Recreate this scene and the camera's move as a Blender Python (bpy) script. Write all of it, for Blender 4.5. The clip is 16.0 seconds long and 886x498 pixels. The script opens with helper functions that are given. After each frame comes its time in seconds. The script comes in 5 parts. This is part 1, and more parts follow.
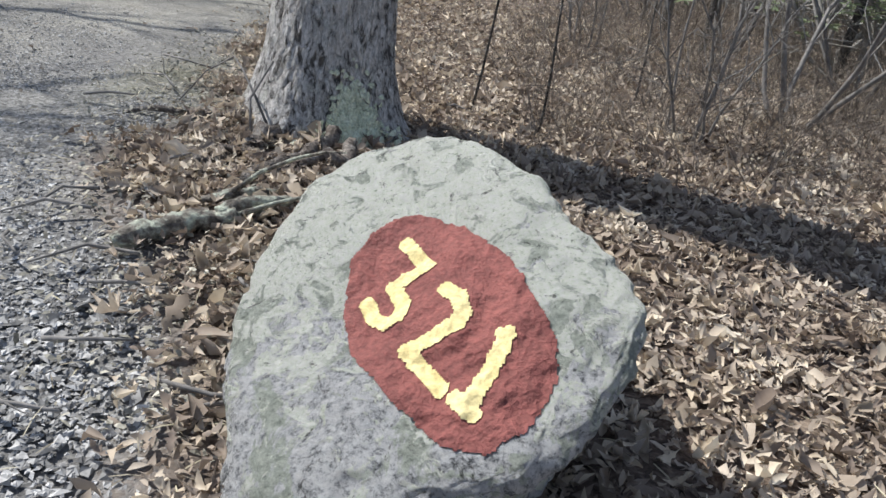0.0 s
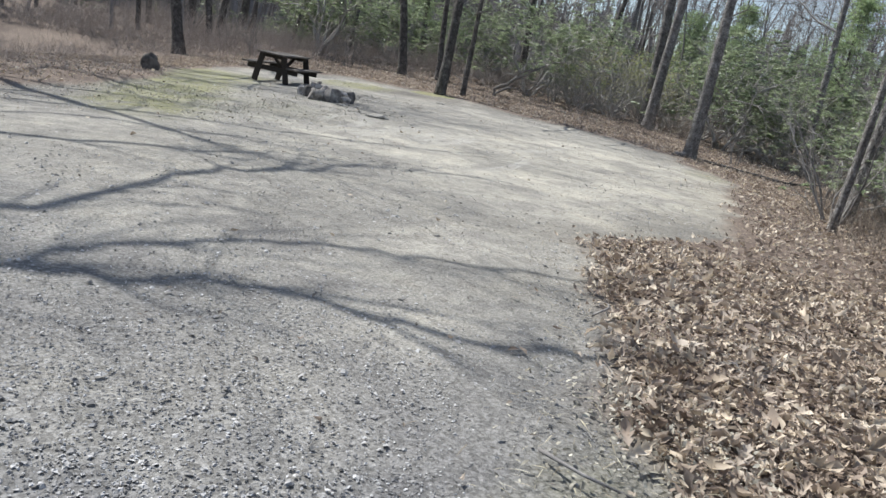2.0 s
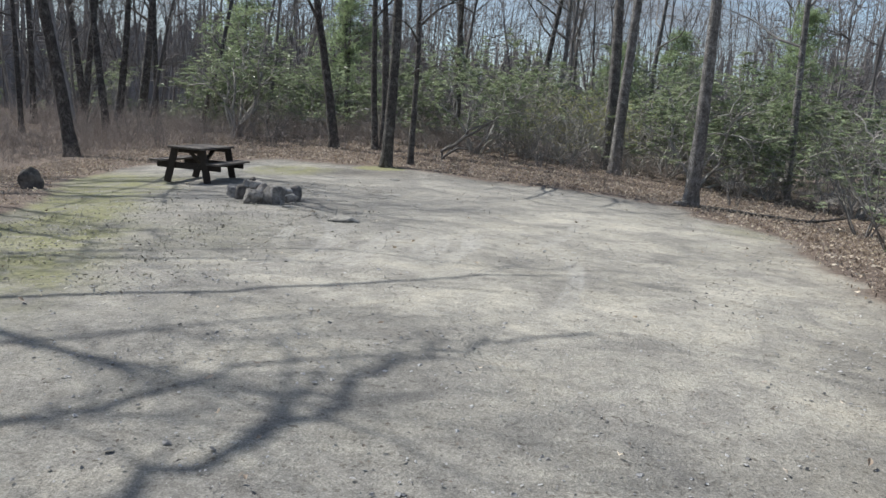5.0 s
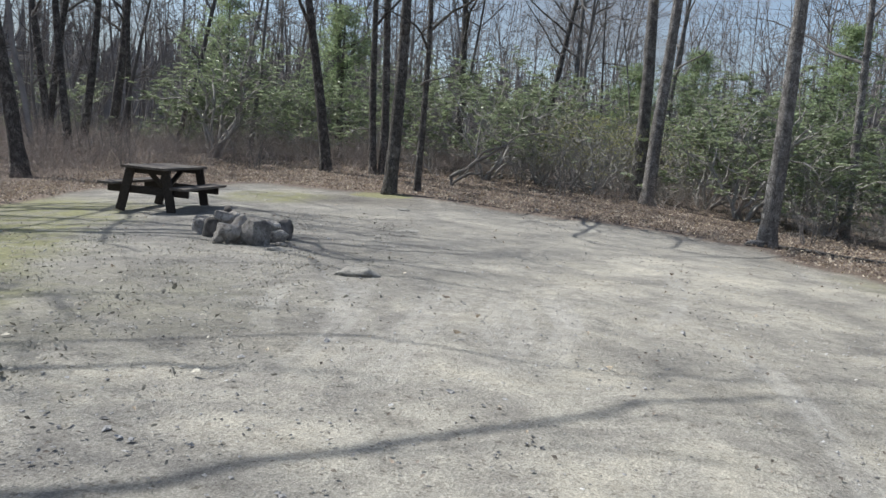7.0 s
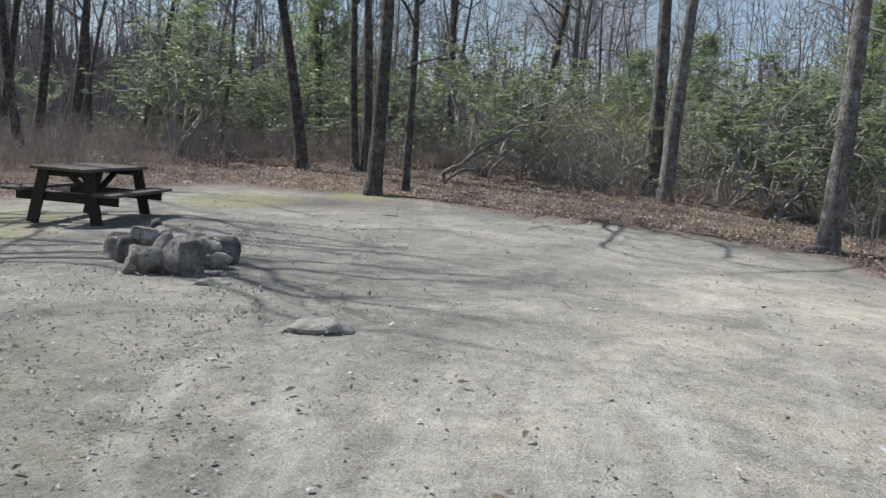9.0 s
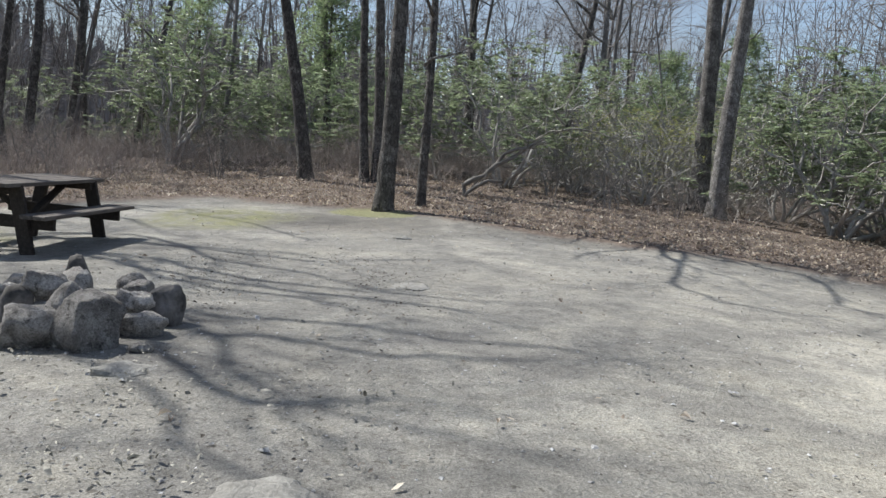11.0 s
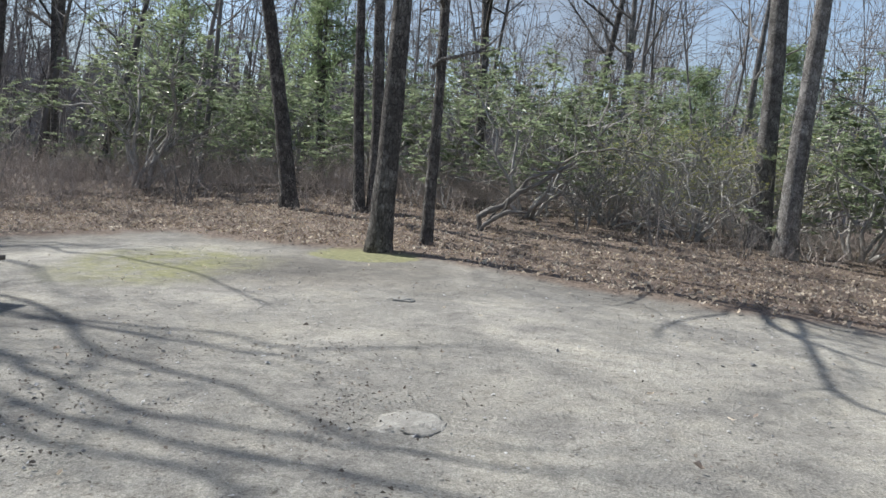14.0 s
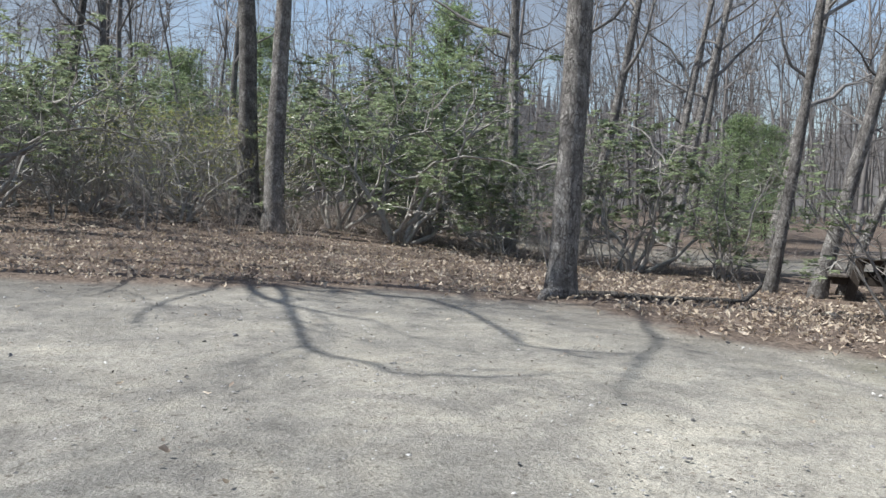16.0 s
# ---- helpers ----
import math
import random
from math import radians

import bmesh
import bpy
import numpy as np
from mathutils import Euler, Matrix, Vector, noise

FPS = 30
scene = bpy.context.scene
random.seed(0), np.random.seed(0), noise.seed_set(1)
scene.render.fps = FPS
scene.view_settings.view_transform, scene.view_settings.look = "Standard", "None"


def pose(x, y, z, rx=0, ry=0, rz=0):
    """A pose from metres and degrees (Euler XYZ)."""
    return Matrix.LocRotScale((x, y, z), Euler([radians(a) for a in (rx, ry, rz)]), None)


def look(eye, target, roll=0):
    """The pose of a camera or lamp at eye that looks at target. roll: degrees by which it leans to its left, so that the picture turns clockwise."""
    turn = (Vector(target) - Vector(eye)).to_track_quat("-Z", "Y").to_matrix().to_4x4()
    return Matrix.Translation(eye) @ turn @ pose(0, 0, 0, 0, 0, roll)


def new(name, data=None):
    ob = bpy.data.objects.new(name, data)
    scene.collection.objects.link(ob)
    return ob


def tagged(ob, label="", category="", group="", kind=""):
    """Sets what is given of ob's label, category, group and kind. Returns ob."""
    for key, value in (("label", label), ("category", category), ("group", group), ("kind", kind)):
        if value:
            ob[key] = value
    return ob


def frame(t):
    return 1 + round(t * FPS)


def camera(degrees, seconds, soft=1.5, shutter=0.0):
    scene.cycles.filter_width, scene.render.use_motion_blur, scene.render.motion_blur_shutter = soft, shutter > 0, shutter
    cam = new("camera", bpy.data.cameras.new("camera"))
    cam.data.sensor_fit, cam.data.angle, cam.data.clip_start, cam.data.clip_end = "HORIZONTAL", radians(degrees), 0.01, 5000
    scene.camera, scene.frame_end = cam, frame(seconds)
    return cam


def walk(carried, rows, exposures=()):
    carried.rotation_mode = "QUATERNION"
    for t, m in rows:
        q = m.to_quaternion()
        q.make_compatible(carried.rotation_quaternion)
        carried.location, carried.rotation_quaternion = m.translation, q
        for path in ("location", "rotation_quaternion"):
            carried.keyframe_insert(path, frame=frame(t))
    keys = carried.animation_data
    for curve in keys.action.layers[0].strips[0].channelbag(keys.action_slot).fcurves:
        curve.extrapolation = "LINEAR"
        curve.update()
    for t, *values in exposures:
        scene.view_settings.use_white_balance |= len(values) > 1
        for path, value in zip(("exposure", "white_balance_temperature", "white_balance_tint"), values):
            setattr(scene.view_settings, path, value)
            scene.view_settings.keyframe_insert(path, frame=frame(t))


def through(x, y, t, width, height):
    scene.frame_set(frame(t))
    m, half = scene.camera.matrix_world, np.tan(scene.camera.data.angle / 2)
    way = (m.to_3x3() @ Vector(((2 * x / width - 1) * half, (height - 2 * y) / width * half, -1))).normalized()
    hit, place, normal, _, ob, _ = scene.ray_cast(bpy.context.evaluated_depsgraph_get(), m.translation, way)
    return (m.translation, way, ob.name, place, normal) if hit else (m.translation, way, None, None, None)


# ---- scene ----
# camera and its walk
cam = camera(60.0, 16.0)
PATH = [
    (0, (1.821, 0.941, 1.026), 7.40, -24.35, 7.15),
    (0.5, (1.514, 1.175, 1.118), 6.30, -18.55, 10.01),
    (1, (0.664, 1.658, 1.172), 5.26, -13.60, 16.95),
    (1.5, (0.070, 2.360, 1.169), 10.60, -12.46, 14.72),
    (2, (-0.426, 2.921, 1.159), 15.14, -13.30, 11.18),
    (2.5, (-0.845, 3.392, 1.170), 14.19, -14.15, 8.49),
    (3, (-1.207, 3.852, 1.218), 13.07, -14.50, 6.10),
    (3.5, (-1.544, 4.320, 1.284), 12.02, -13.66, 4.57),
    (4, (-1.852, 4.854, 1.330), 11.00, -11.54, 4.42),
    (4.5, (-2.138, 5.390, 1.342), 10.52, -10.02, 3.92),
    (5, (-2.463, 6.079, 1.336), 10.34, -8.77, 4.10),
    (7.5, (-4.027, 9.990, 1.125), 8.82, -6.68, 4.75),
    (8, (-4.144, 10.620, 1.115), 8.44, -7.17, 4.54),
    (8.5, (-4.259, 11.224, 1.107), 8.18, -7.08, 4.40),
    (9, (-4.369, 11.797, 1.119), 8.26, -7.00, 4.01),
    (11.5, (-4.991, 14.688, 1.152), 9.95, -6.49, 4.22),
    (12, (-5.130, 15.339, 1.136), 10.81, -6.41, 3.96),
    (12.5, (-5.255, 15.909, 1.144), 11.36, -5.88, 4.04),
    (13, (-5.348, 16.382, 1.166), 11.55, -5.39, 4.25),
    (13.5, (-5.426, 16.800, 1.162), 11.43, -4.70, 4.23),
    (14, (-5.511, 17.094, 1.199), 9.73, -4.86, 4.52),
    (14.5, (-5.501, 17.176, 1.223), 6.61, -5.06, 4.72),
    (15, (-5.402, 17.223, 1.210), -1.01, -4.70, 4.26),
    (15.5, (-5.371, 17.255, 1.134), -13.11, -4.07, 2.77),
    (16, (-5.230, 17.320, 1.114), -26.00, -3.96, 1.73),
]
walk(cam, [(t, pose(*eye, 90 + pitch, 0, yaw) @ pose(0, 0, 0, 0, 0, roll)) for t, eye, yaw, pitch, roll in PATH],
     [(0, 0.40), (1, 0.41), (2, 0.56), (3, 0.54), (4, 0.40), (5, 0.31), (9, 0.31), (12, 0.46), (14, 0.51), (16, 0.52)])

# world, sun, exposure
SUN_AZ, SUN_EL = radians(-20.0), radians(49)          # shadows fall along this heading
world = bpy.data.worlds.new("sky")
scene.world = world
world.use_nodes = True
wn = world.node_tree.nodes
wl = world.node_tree.links
sky = wn.new("ShaderNodeTexSky")
sky.sky_type, sky.sun_disc = "NISHITA", False
sky.sun_elevation = SUN_EL
sky.sun_rotation = radians(90) - (SUN_AZ + math.pi)
sky.altitude, sky.air_density, sky.dust_density = 50, 1.0, 0.4
# thin broken cloud over the blue
wco = wn.new("ShaderNodeTexCoord")
wmap = wn.new("ShaderNodeMapping")
wmap.inputs["Scale"].default_value = (1.0, 1.0, 2.6)
cloud = wn.new("ShaderNodeTexNoise")
cloud.inputs["Scale"].default_value, cloud.inputs["Detail"].default_value, cloud.inputs["Roughness"].default_value = 3.2, 7.0, 0.55
cloud_amount = wn.new("ShaderNodeMapRange")
for key, value in (("From Min", 0.40), ("From Max", 0.68), ("To Min", 0.14), ("To Max", 0.75)):
    cloud_amount.inputs[key].default_value = value
cloud_mix = wn.new("ShaderNodeMix")
cloud_mix.data_type = "RGBA"
cloud_mix.inputs[7].default_value = (1.85, 1.93, 2.12, 1)
wl.new(wco.outputs["Generated"], wmap.inputs["Vector"])
wl.new(wmap.outputs["Vector"], cloud.inputs["Vector"])
wl.new(cloud.outputs["Fac"], cloud_amount.inputs["Value"])
wl.new(cloud_amount.outputs["Result"], cloud_mix.inputs[0])
haze = wn.new("ShaderNodeHueSaturation")
haze.inputs["Saturation"].default_value = 0.95
wl.new(sky.outputs["Color"], haze.inputs["Color"])
wl.new(haze.outputs["Color"], cloud_mix.inputs[6])
wl.new(cloud_mix.outputs[2], wn["Background"].inputs["Color"])
wn["Background"].inputs["Strength"].default_value = 0.115
sun = new("sun", bpy.data.lights.new("sun", "SUN"))
sun.data.energy, sun.data.angle, sun.data.color = 4.25, radians(0.55), (1.0, 0.972, 0.915)
sun.matrix_world = look((0, 0, 30), (30 * math.cos(SUN_AZ), 30 * math.sin(SUN_AZ), 30 - 30 * math.tan(SUN_EL)))


# materials
def material(name, rough=0.9, metal=0.0):
    m = bpy.data.materials.new(name)
    m.use_nodes = True
    b = m.node_tree.nodes["Principled BSDF"]
    b.inputs["Roughness"].default_value = rough
    b.inputs["Metallic"].default_value = metal
    return m, m.node_tree.nodes, m.node_tree.links, b


def noise_ramp(n, l, scale, stops, detail=6.0, coords=None, rough=0.6, stretch=None, distort=0.0):
    """A noise texture at a real-world scale, coloured by stops of (place, colour)."""
    tex = n.new("ShaderNodeTexNoise")
    tex.inputs["Scale"].default_value, tex.inputs["Detail"].default_value = scale, detail
    tex.inputs["Roughness"].default_value, tex.inputs["Distortion"].default_value = rough, distort
    if coords is None:
        coords = n.new("ShaderNodeTexCoord").outputs["Object"]
    if stretch:
        mp = n.new("ShaderNodeMapping")
        mp.inputs["Scale"].default_value = stretch
        l.new(coords, mp.inputs["Vector"])
        coords = mp.outputs["Vector"]
    l.new(coords, tex.inputs["Vector"])
    ramp = n.new("ShaderNodeValToRGB")
    while len(ramp.color_ramp.elements) < len(stops):
        ramp.color_ramp.elements.new(0.5)
    for e, (at, col) in zip(ramp.color_ramp.elements, stops):
        e.position, e.color = at, (*col, 1)
    l.new(tex.outputs["Fac"], ramp.inputs["Fac"])
    return tex.outputs["Fac"], ramp.outputs["Color"]


def mix(n, l, fac, a, b, mode="MIX"):
    """Mixes two colours; fac is a number or a socket."""
    m = n.new("ShaderNodeMix")
    m.data_type, m.blend_type = "RGBA", mode
    if isinstance(fac, (int, float)):
        m.inputs[0].default_value = fac
    else:
        l.new(fac, m.inputs[0])
    for k, v in ((6, a), (7, b)):
        if isinstance(v, tuple):
            m.inputs[k].default_value = (*v, 1)
        else:
            l.new(v, m.inputs[k])
    return m.outputs[2]


def bump(n, l, bsdf, height, strength=0.5, dist=0.01):
    b = n.new("ShaderNodeBump")
    b.inputs["Strength"].default_value, b.inputs["Distance"].default_value = strength, dist
    l.new(height, b.inputs["Height"])
    l.new(b.outputs["Normal"], bsdf.inputs["Normal"])


def mapped(n, l, fac, a, b, c=0.0, d=1.0):
    m = n.new("ShaderNodeMapRange")
    for k, v in zip(("From Min", "From Max", "To Min", "To Max"), (a, b, c, d)):
        m.inputs[k].default_value = v
    l.new(fac, m.inputs["Value"])
    return m.outputs["Result"]


def simple(name, scale, stops, rough=0.9, bump_at=0.3, bump_dist=0.01, fine=6.0, stretch=None, per=0.0, mode="OBJECT"):
    """Two scales of variation and relief; per: how far single pieces differ in brightness."""
    m, n, l, b = material(name, rough)
    fac, col = noise_ramp(n, l, scale, stops, stretch=stretch)
    f2, c2 = noise_ramp(n, l, scale * fine, [(0.3, (0.55, 0.55, 0.55)), (0.7, (1.25, 1.25, 1.25))], stretch=stretch)
    col = mix(n, l, 0.7, col, c2, "MULTIPLY")
    if per:
        if mode == "OBJECT":
            r = n.new("ShaderNodeObjectInfo").outputs["Random"]
        else:
            r = n.new("ShaderNodeNewGeometry").outputs["Random Per Island"]
        hsv = n.new("ShaderNodeHueSaturation")
        l.new(mapped(n, l, r, 0, 1, 1 - per, 1 + per), hsv.inputs["Value"])
        l.new(col, hsv.inputs["Color"])
        col = hsv.outputs["Color"]
    l.new(col, b.inputs["Base Color"])
    bump(n, l, b, f2, bump_at, bump_dist)
    return m


def leafy(name, scale, stops, rough=0.5, per=0.3, through=0.35):
    """A thin leaf that lets some light through; single blades differ."""
    m, n, l, b = material(name, rough)
    fac, col = noise_ramp(n, l, scale, stops)
    hsv = n.new("ShaderNodeHueSaturation")
    r = n.new("ShaderNodeNewGeometry").outputs["Random Per Island"]
    l.new(mapped(n, l, r, 0, 1, 1 - per, 1 + per), hsv.inputs["Value"])
    l.new(mapped(n, l, r, 0, 1, 0.485, 0.515), hsv.inputs["Hue"])
    l.new(col, hsv.inputs["Color"])
    l.new(hsv.outputs["Color"], b.inputs["Base Color"])
    t = n.new("ShaderNodeBsdfTranslucent")
    l.new(hsv.outputs["Color"], t.inputs["Color"])
    both = n.new("ShaderNodeMixShader")
    both.inputs[0].default_value = through
    l.new(b.outputs[0], both.inputs[1])
    l.new(t.outputs[0], both.inputs[2])
    l.new(both.outputs[0], n["Material Output"].inputs["Surface"])
    return m


# geometry helpers
class Build:
    """Gathers vertices and faces of one mesh."""

    def __init__(self):
        self.v, self.f, self.smooth = [], [], True

    def add(self, verts, faces):
        k = len(self.v)
        self.v.extend(tuple(p) for p in verts)
        self.f.extend(tuple(i + k for i in f) for f in faces)

    def tube(self, pts, radii, sides=6, cap=True):
        """A round bar along points, with a radius at each."""
        k = len(self.v)
        pts = [Vector(p) for p in pts]
        side = None
        for i, p in enumerate(pts):
            d = (pts[min(i + 1, len(pts) - 1)] - pts[max(i - 1, 0)]).normalized()
            if side is None:
                side = d.orthogonal().normalized()
            side = (side - d * side.dot(d)).normalized()
            up = d.cross(side)
            for j in range(sides):
                a = 2 * math.pi * j / sides
                self.v.append(tuple(p + (side * math.cos(a) + up * math.sin(a)) * radii[i]))
        for i in range(len(pts) - 1):
            for j in range(sides):
                a, b = k + i * sides + j, k + i * sides + (j + 1) % sides
                self.f.append((a, b, b + sides, a + sides))
        if cap:
            self.f.append(tuple(k + sides - 1 - j for j in range(sides)))
            self.f.append(tuple(k + (len(pts) - 1) * sides + j for j in range(sides)))

    def mesh(self, name, mat, smooth=True):
        me = bpy.data.meshes.new(name)
        me.from_pydata(self.v, [], self.f)
        me.polygons.foreach_set("use_smooth", [smooth] * len(me.polygons))
        me.materials.append(mat)
        me.update()
        return me


def mesh_of_quads(name, verts, quads, mat, smooth=True):
    """A mesh from arrays of points and four-cornered faces."""
    verts, quads = np.asarray(verts, np.float32), np.asarray(quads, np.int32)
    me = bpy.data.meshes.new(name)
    me.vertices.add(len(verts))
    me.vertices.foreach_set("co", verts.ravel())
    me.loops.add(quads.size)
    me.loops.foreach_set("vertex_index", quads.ravel())
    me.polygons.add(len(quads))
    me.polygons.foreach_set("loop_start", np.arange(0, quads.size, 4, dtype=np.int32))
    me.update(calc_edges=True)
    me.polygons.foreach_set("use_smooth", np.full(len(quads), smooth))
    me.materials.append(mat)
    return me


def stamp(name, templates, places, mat):
    """Copies of templates (built from uncapped bars) at places of (which, x, y, z, turn, size, lean x, lean y), as one mesh."""
    made = [(np.array(t.v), np.array(t.f)) for t in templates]
    vs, fs, k = [], [], 0
    for which, x, y, z, turn, size, lx, ly in places:
        v, f = made[which]
        c, s = math.cos(turn) * size, math.sin(turn) * size
        zz = v[:, 2] * size
        vs.append(np.stack([c * v[:, 0] - s * v[:, 1] + x + lx * zz, s * v[:, 0] + c * v[:, 1] + y + ly * zz, zz + z], -1))
        fs.append(f + k)
        k += len(v)
    return mesh_of_quads(name, np.concatenate(vs), np.concatenate(fs), mat)


def part(name, me, parent, label="", m=None):
    """Links a mesh as one part under a thing or under a part."""
    ob = new(name, me)
    ob.parent = parent
    if m is not None:
        ob.matrix_basis = m
    return tagged(ob, label)


def base_at(name, m, label, category, group="", kind=""):
    """An Empty at a thing's base."""
    ob = new(name)
    ob.empty_display_size = 0.1
    ob.matrix_basis = m
    return tagged(ob, label, category, group, kind)


def smooth01(x, a, b):
    s = np.clip((x - a) / (b - a), 0, 1)
    return s * s * (3 - 2 * s)


# the lie of the land
def land(x, y):
    u, v = np.clip((np.asarray(x) + 3) / 10, -1.8, 0.8), np.clip((np.asarray(y) - 14) / 10, -1.4, 2.2)
    return -0.4178 * u * u + -0.1253 * u * v + -0.0252 * v * v + -0.0620 * u * v * v + 0.0707 * v**3


def ground_z(x, y):
    return float(land(x, y))


# the edge of the bare clearing, and a test of how far inside it a place lies
EDGE = [(1.22, 1.6), (1.12, 2.1), (1.0, 2.45), (0.78, 2.85), (0.48, 3.2), (0.20, 3.45), (0.03, 3.72), (0.0, 4.0), (0.16, 4.35), (0.14, 4.7), (-0.10, 5.0), (-0.14, 5.5),
        (-0.42, 5.85), (-0.42, 6.5), (-0.62, 7.4), (-0.80, 8.5), (-0.92, 9.1), (-0.62, 9.7), (0.32, 11.3), (0.5, 13.8), (0.57, 16.5),
        (0.9, 19.5), (0.5, 21.2), (-0.3, 22.3), (-0.3, 23.9), (-1.46, 24.85), (-4.25, 25.6), (-5.9, 26.3), (-8.1, 27.6), (-9.8, 27.6),
        (-11.7, 28.2), (-13.8, 26.9), (-14.6, 25.3), (-13.6, 21.0), (-11.4, 17.4), (-10.2, 15.1), (-9.0, 12.4), (-8.3, 8.5), (-8.6, 2.0),
        (-7.5, -5.0), (-4.0, -9.0), (2.0, -7.0), (2.4, -1.5)]


def inside_by(x, y):
    """Metres inside the clearing's edge, minus outside, for arrays."""
    x, y = np.asarray(x, float), np.asarray(y, float)
    best, odd = np.full(x.shape, 1e9), np.zeros(x.shape, bool)
    for (ax, ay), (bx, by) in zip(EDGE, EDGE[1:] + EDGE[:1]):
        ex, ey = bx - ax, by - ay
        t = np.clip(((x - ax) * ex + (y - ay) * ey) / (ex * ex + ey * ey), 0, 1)
        best = np.minimum(best, np.hypot(x - ax - t * ex, y - ay - t * ey))
        if ay != by:
            odd ^= ((ay > y) != (by > y)) & (x < (bx - ax) * (y - ay) / (by - ay) + ax)
    return np.where(odd, best, -best)


def lumps(x, y, scale, seed=0.0):
    """Cheap smooth noise for arrays, about -1 to 1."""
    x, y = np.asarray(x) / scale, np.asarray(y) / scale
    s = np.zeros(np.shape(x))
    for k, (a, b, c) in enumerate(((1.0, 0.3, 0.5), (-0.4, 1.1, 1.7), (0.8, -0.9, 2.9), (1.7, 1.3, 4.1), (-2.1, 0.9, 5.3), (1.2, 2.6, 0.2))):
        s = s + np.sin(a * x * 2 + b * y * 2 + c + seed * (k + 1)) / (1 + 0.35 * k)
    return s / 3.2


# materials of the place
def ground_material():
    m, n, l, b = material("ground", 0.95)
    co = n.new("ShaderNodeTexCoord").outputs["Object"]

    def mask(name):
        a = n.new("ShaderNodeAttribute")
        a.attribute_name = name
        return a.outputs["Fac"]

    f_sand, sand = noise_ramp(n, l, 0.5, [(0.3, (0.20, 0.195, 0.182)), (0.5, (0.285, 0.277, 0.254)), (0.70, (0.40, 0.386, 0.348))], coords=co, detail=9, rough=0.62, distort=0.8)
    f_peb, peb = noise_ramp(n, l, 45, [(0.33, (0.55, 0.55, 0.54)), (0.5, (0.95, 0.95, 0.95)), (0.68, (1.30, 1.30, 1.32))], coords=co, detail=4)
    f_grit, grit = noise_ramp(n, l, 120, [(0.35, (0.55, 0.55, 0.55)), (0.65, (1.35, 1.35, 1.35))], coords=co, detail=3)
    # broad random mottling, darker and paler, over sand and gravel
    f_mottle, mottle = noise_ramp(n, l, 1.3, [(0.36, (0.70, 0.70, 0.715)), (0.50, (1.0, 1.0, 0.99)), (0.66, (1.2, 1.18, 1.12))], coords=co, detail=8, rough=0.65, distort=0.7)
    f_mid, mid = noise_ramp(n, l, 7, [(0.33, (0.70, 0.69, 0.68)), (0.5, (1.0, 1.0, 1.0)), (0.68, (1.22, 1.22, 1.2))], coords=co, detail=8, rough=0.75)
    sand = mix(n, l, 0.85, sand, mid, "MULTIPLY")
    f_fleck, fleck = noise_ramp(n, l, 21, [(0.33, (0.45, 0.42, 0.39)), (0.385, (1, 1, 1))], coords=co, detail=4)
    sand = mix(n, l, 0.55, sand, peb, "MULTIPLY")
    sand = mix(n, l, 0.7, sand, grit, "MULTIPLY")
    sand = mix(n, l, 0.85, sand, mottle, "MULTIPLY")
    sand = mix(n, l, 0.8, sand, fleck, "MULTIPLY")
    sand = mix(n, l, mask("loose"), mix(n, l, 1.0, sand, (1.04, 1.04, 1.04), "MULTIPLY"), mix(n, l, 1.0, sand, (1.34, 1.33, 1.29), "MULTIPLY"))
    sand = mix(n, l, mask("soil"), sand, mix(n, l, 1.0, sand, (0.62, 0.60, 0.585), "MULTIPLY"))
    f_track, rut = noise_ramp(n, l, 9, [(0.4, (0.37, 0.362, 0.335)), (0.6, (0.55, 0.538, 0.50))], coords=co, detail=6)
    sand = mix(n, l, mask("rut"), sand, mix(n, l, 0.5, rut, grit, "MULTIPLY"))
    vor = n.new("ShaderNodeTexVoronoi")
    vor.inputs["Scale"].default_value = 68
    l.new(co, vor.inputs["Vector"])
    stone = n.new("ShaderNodeValToRGB")
    stone.color_ramp.elements[0].color, stone.color_ramp.elements[1].color = (0.12, 0.12, 0.122, 1), (0.35, 0.35, 0.35, 1)
    sep = n.new("ShaderNodeSeparateColor")
    l.new(vor.outputs["Color"], sep.inputs["Color"])
    l.new(sep.outputs["Red"], stone.inputs["Fac"])
    gravel = mix(n, l, 0.6, mix(n, l, 0.8, stone.outputs["Color"], peb, "MULTIPLY"), mottle, "MULTIPLY")
    bare = mix(n, l, mask("gravel"), sand, gravel)
    f_moss, moss = noise_ramp(n, l, 14, [(0.3, (0.165, 0.17, 0.09)), (0.55, (0.25, 0.25, 0.13)), (0.75, (0.35, 0.345, 0.21))], coords=co)
    f_m2, m2 = noise_ramp(n, l, 2.6, [(0.35, (0, 0, 0)), (0.6, (1, 1, 1))], coords=co, detail=9, rough=0.7)
    mm = n.new("ShaderNodeMath")
    mm.operation = "MULTIPLY"
    l.new(mask("moss"), mm.inputs[0])
    l.new(mapped(n, l, f_m2, 0.38, 0.62, 0.12, 0.95), mm.inputs[1])
    bare = mix(n, l, mm.outputs[0], bare, moss)
    # litter floor; its darkest tones paint the shade in gaps between leaves
    f_leaf, leaf = noise_ramp(n, l, 22, [(0.32, (0.035, 0.027, 0.022)), (0.5, (0.135, 0.107, 0.09)), (0.68, (0.34, 0.285, 0.24))], coords=co, distort=1.5)
    f_l2, l2 = noise_ramp(n, l, 1.1, [(0.3, (0.75, 0.68, 0.66)), (0.7, (1.15, 1.1, 1.0))], coords=co)
    leaf = mix(n, l, 0.8, leaf, l2, "MULTIPLY")
    l.new(mix(n, l, mask("leaf"), bare, leaf), b.inputs["Base Color"])
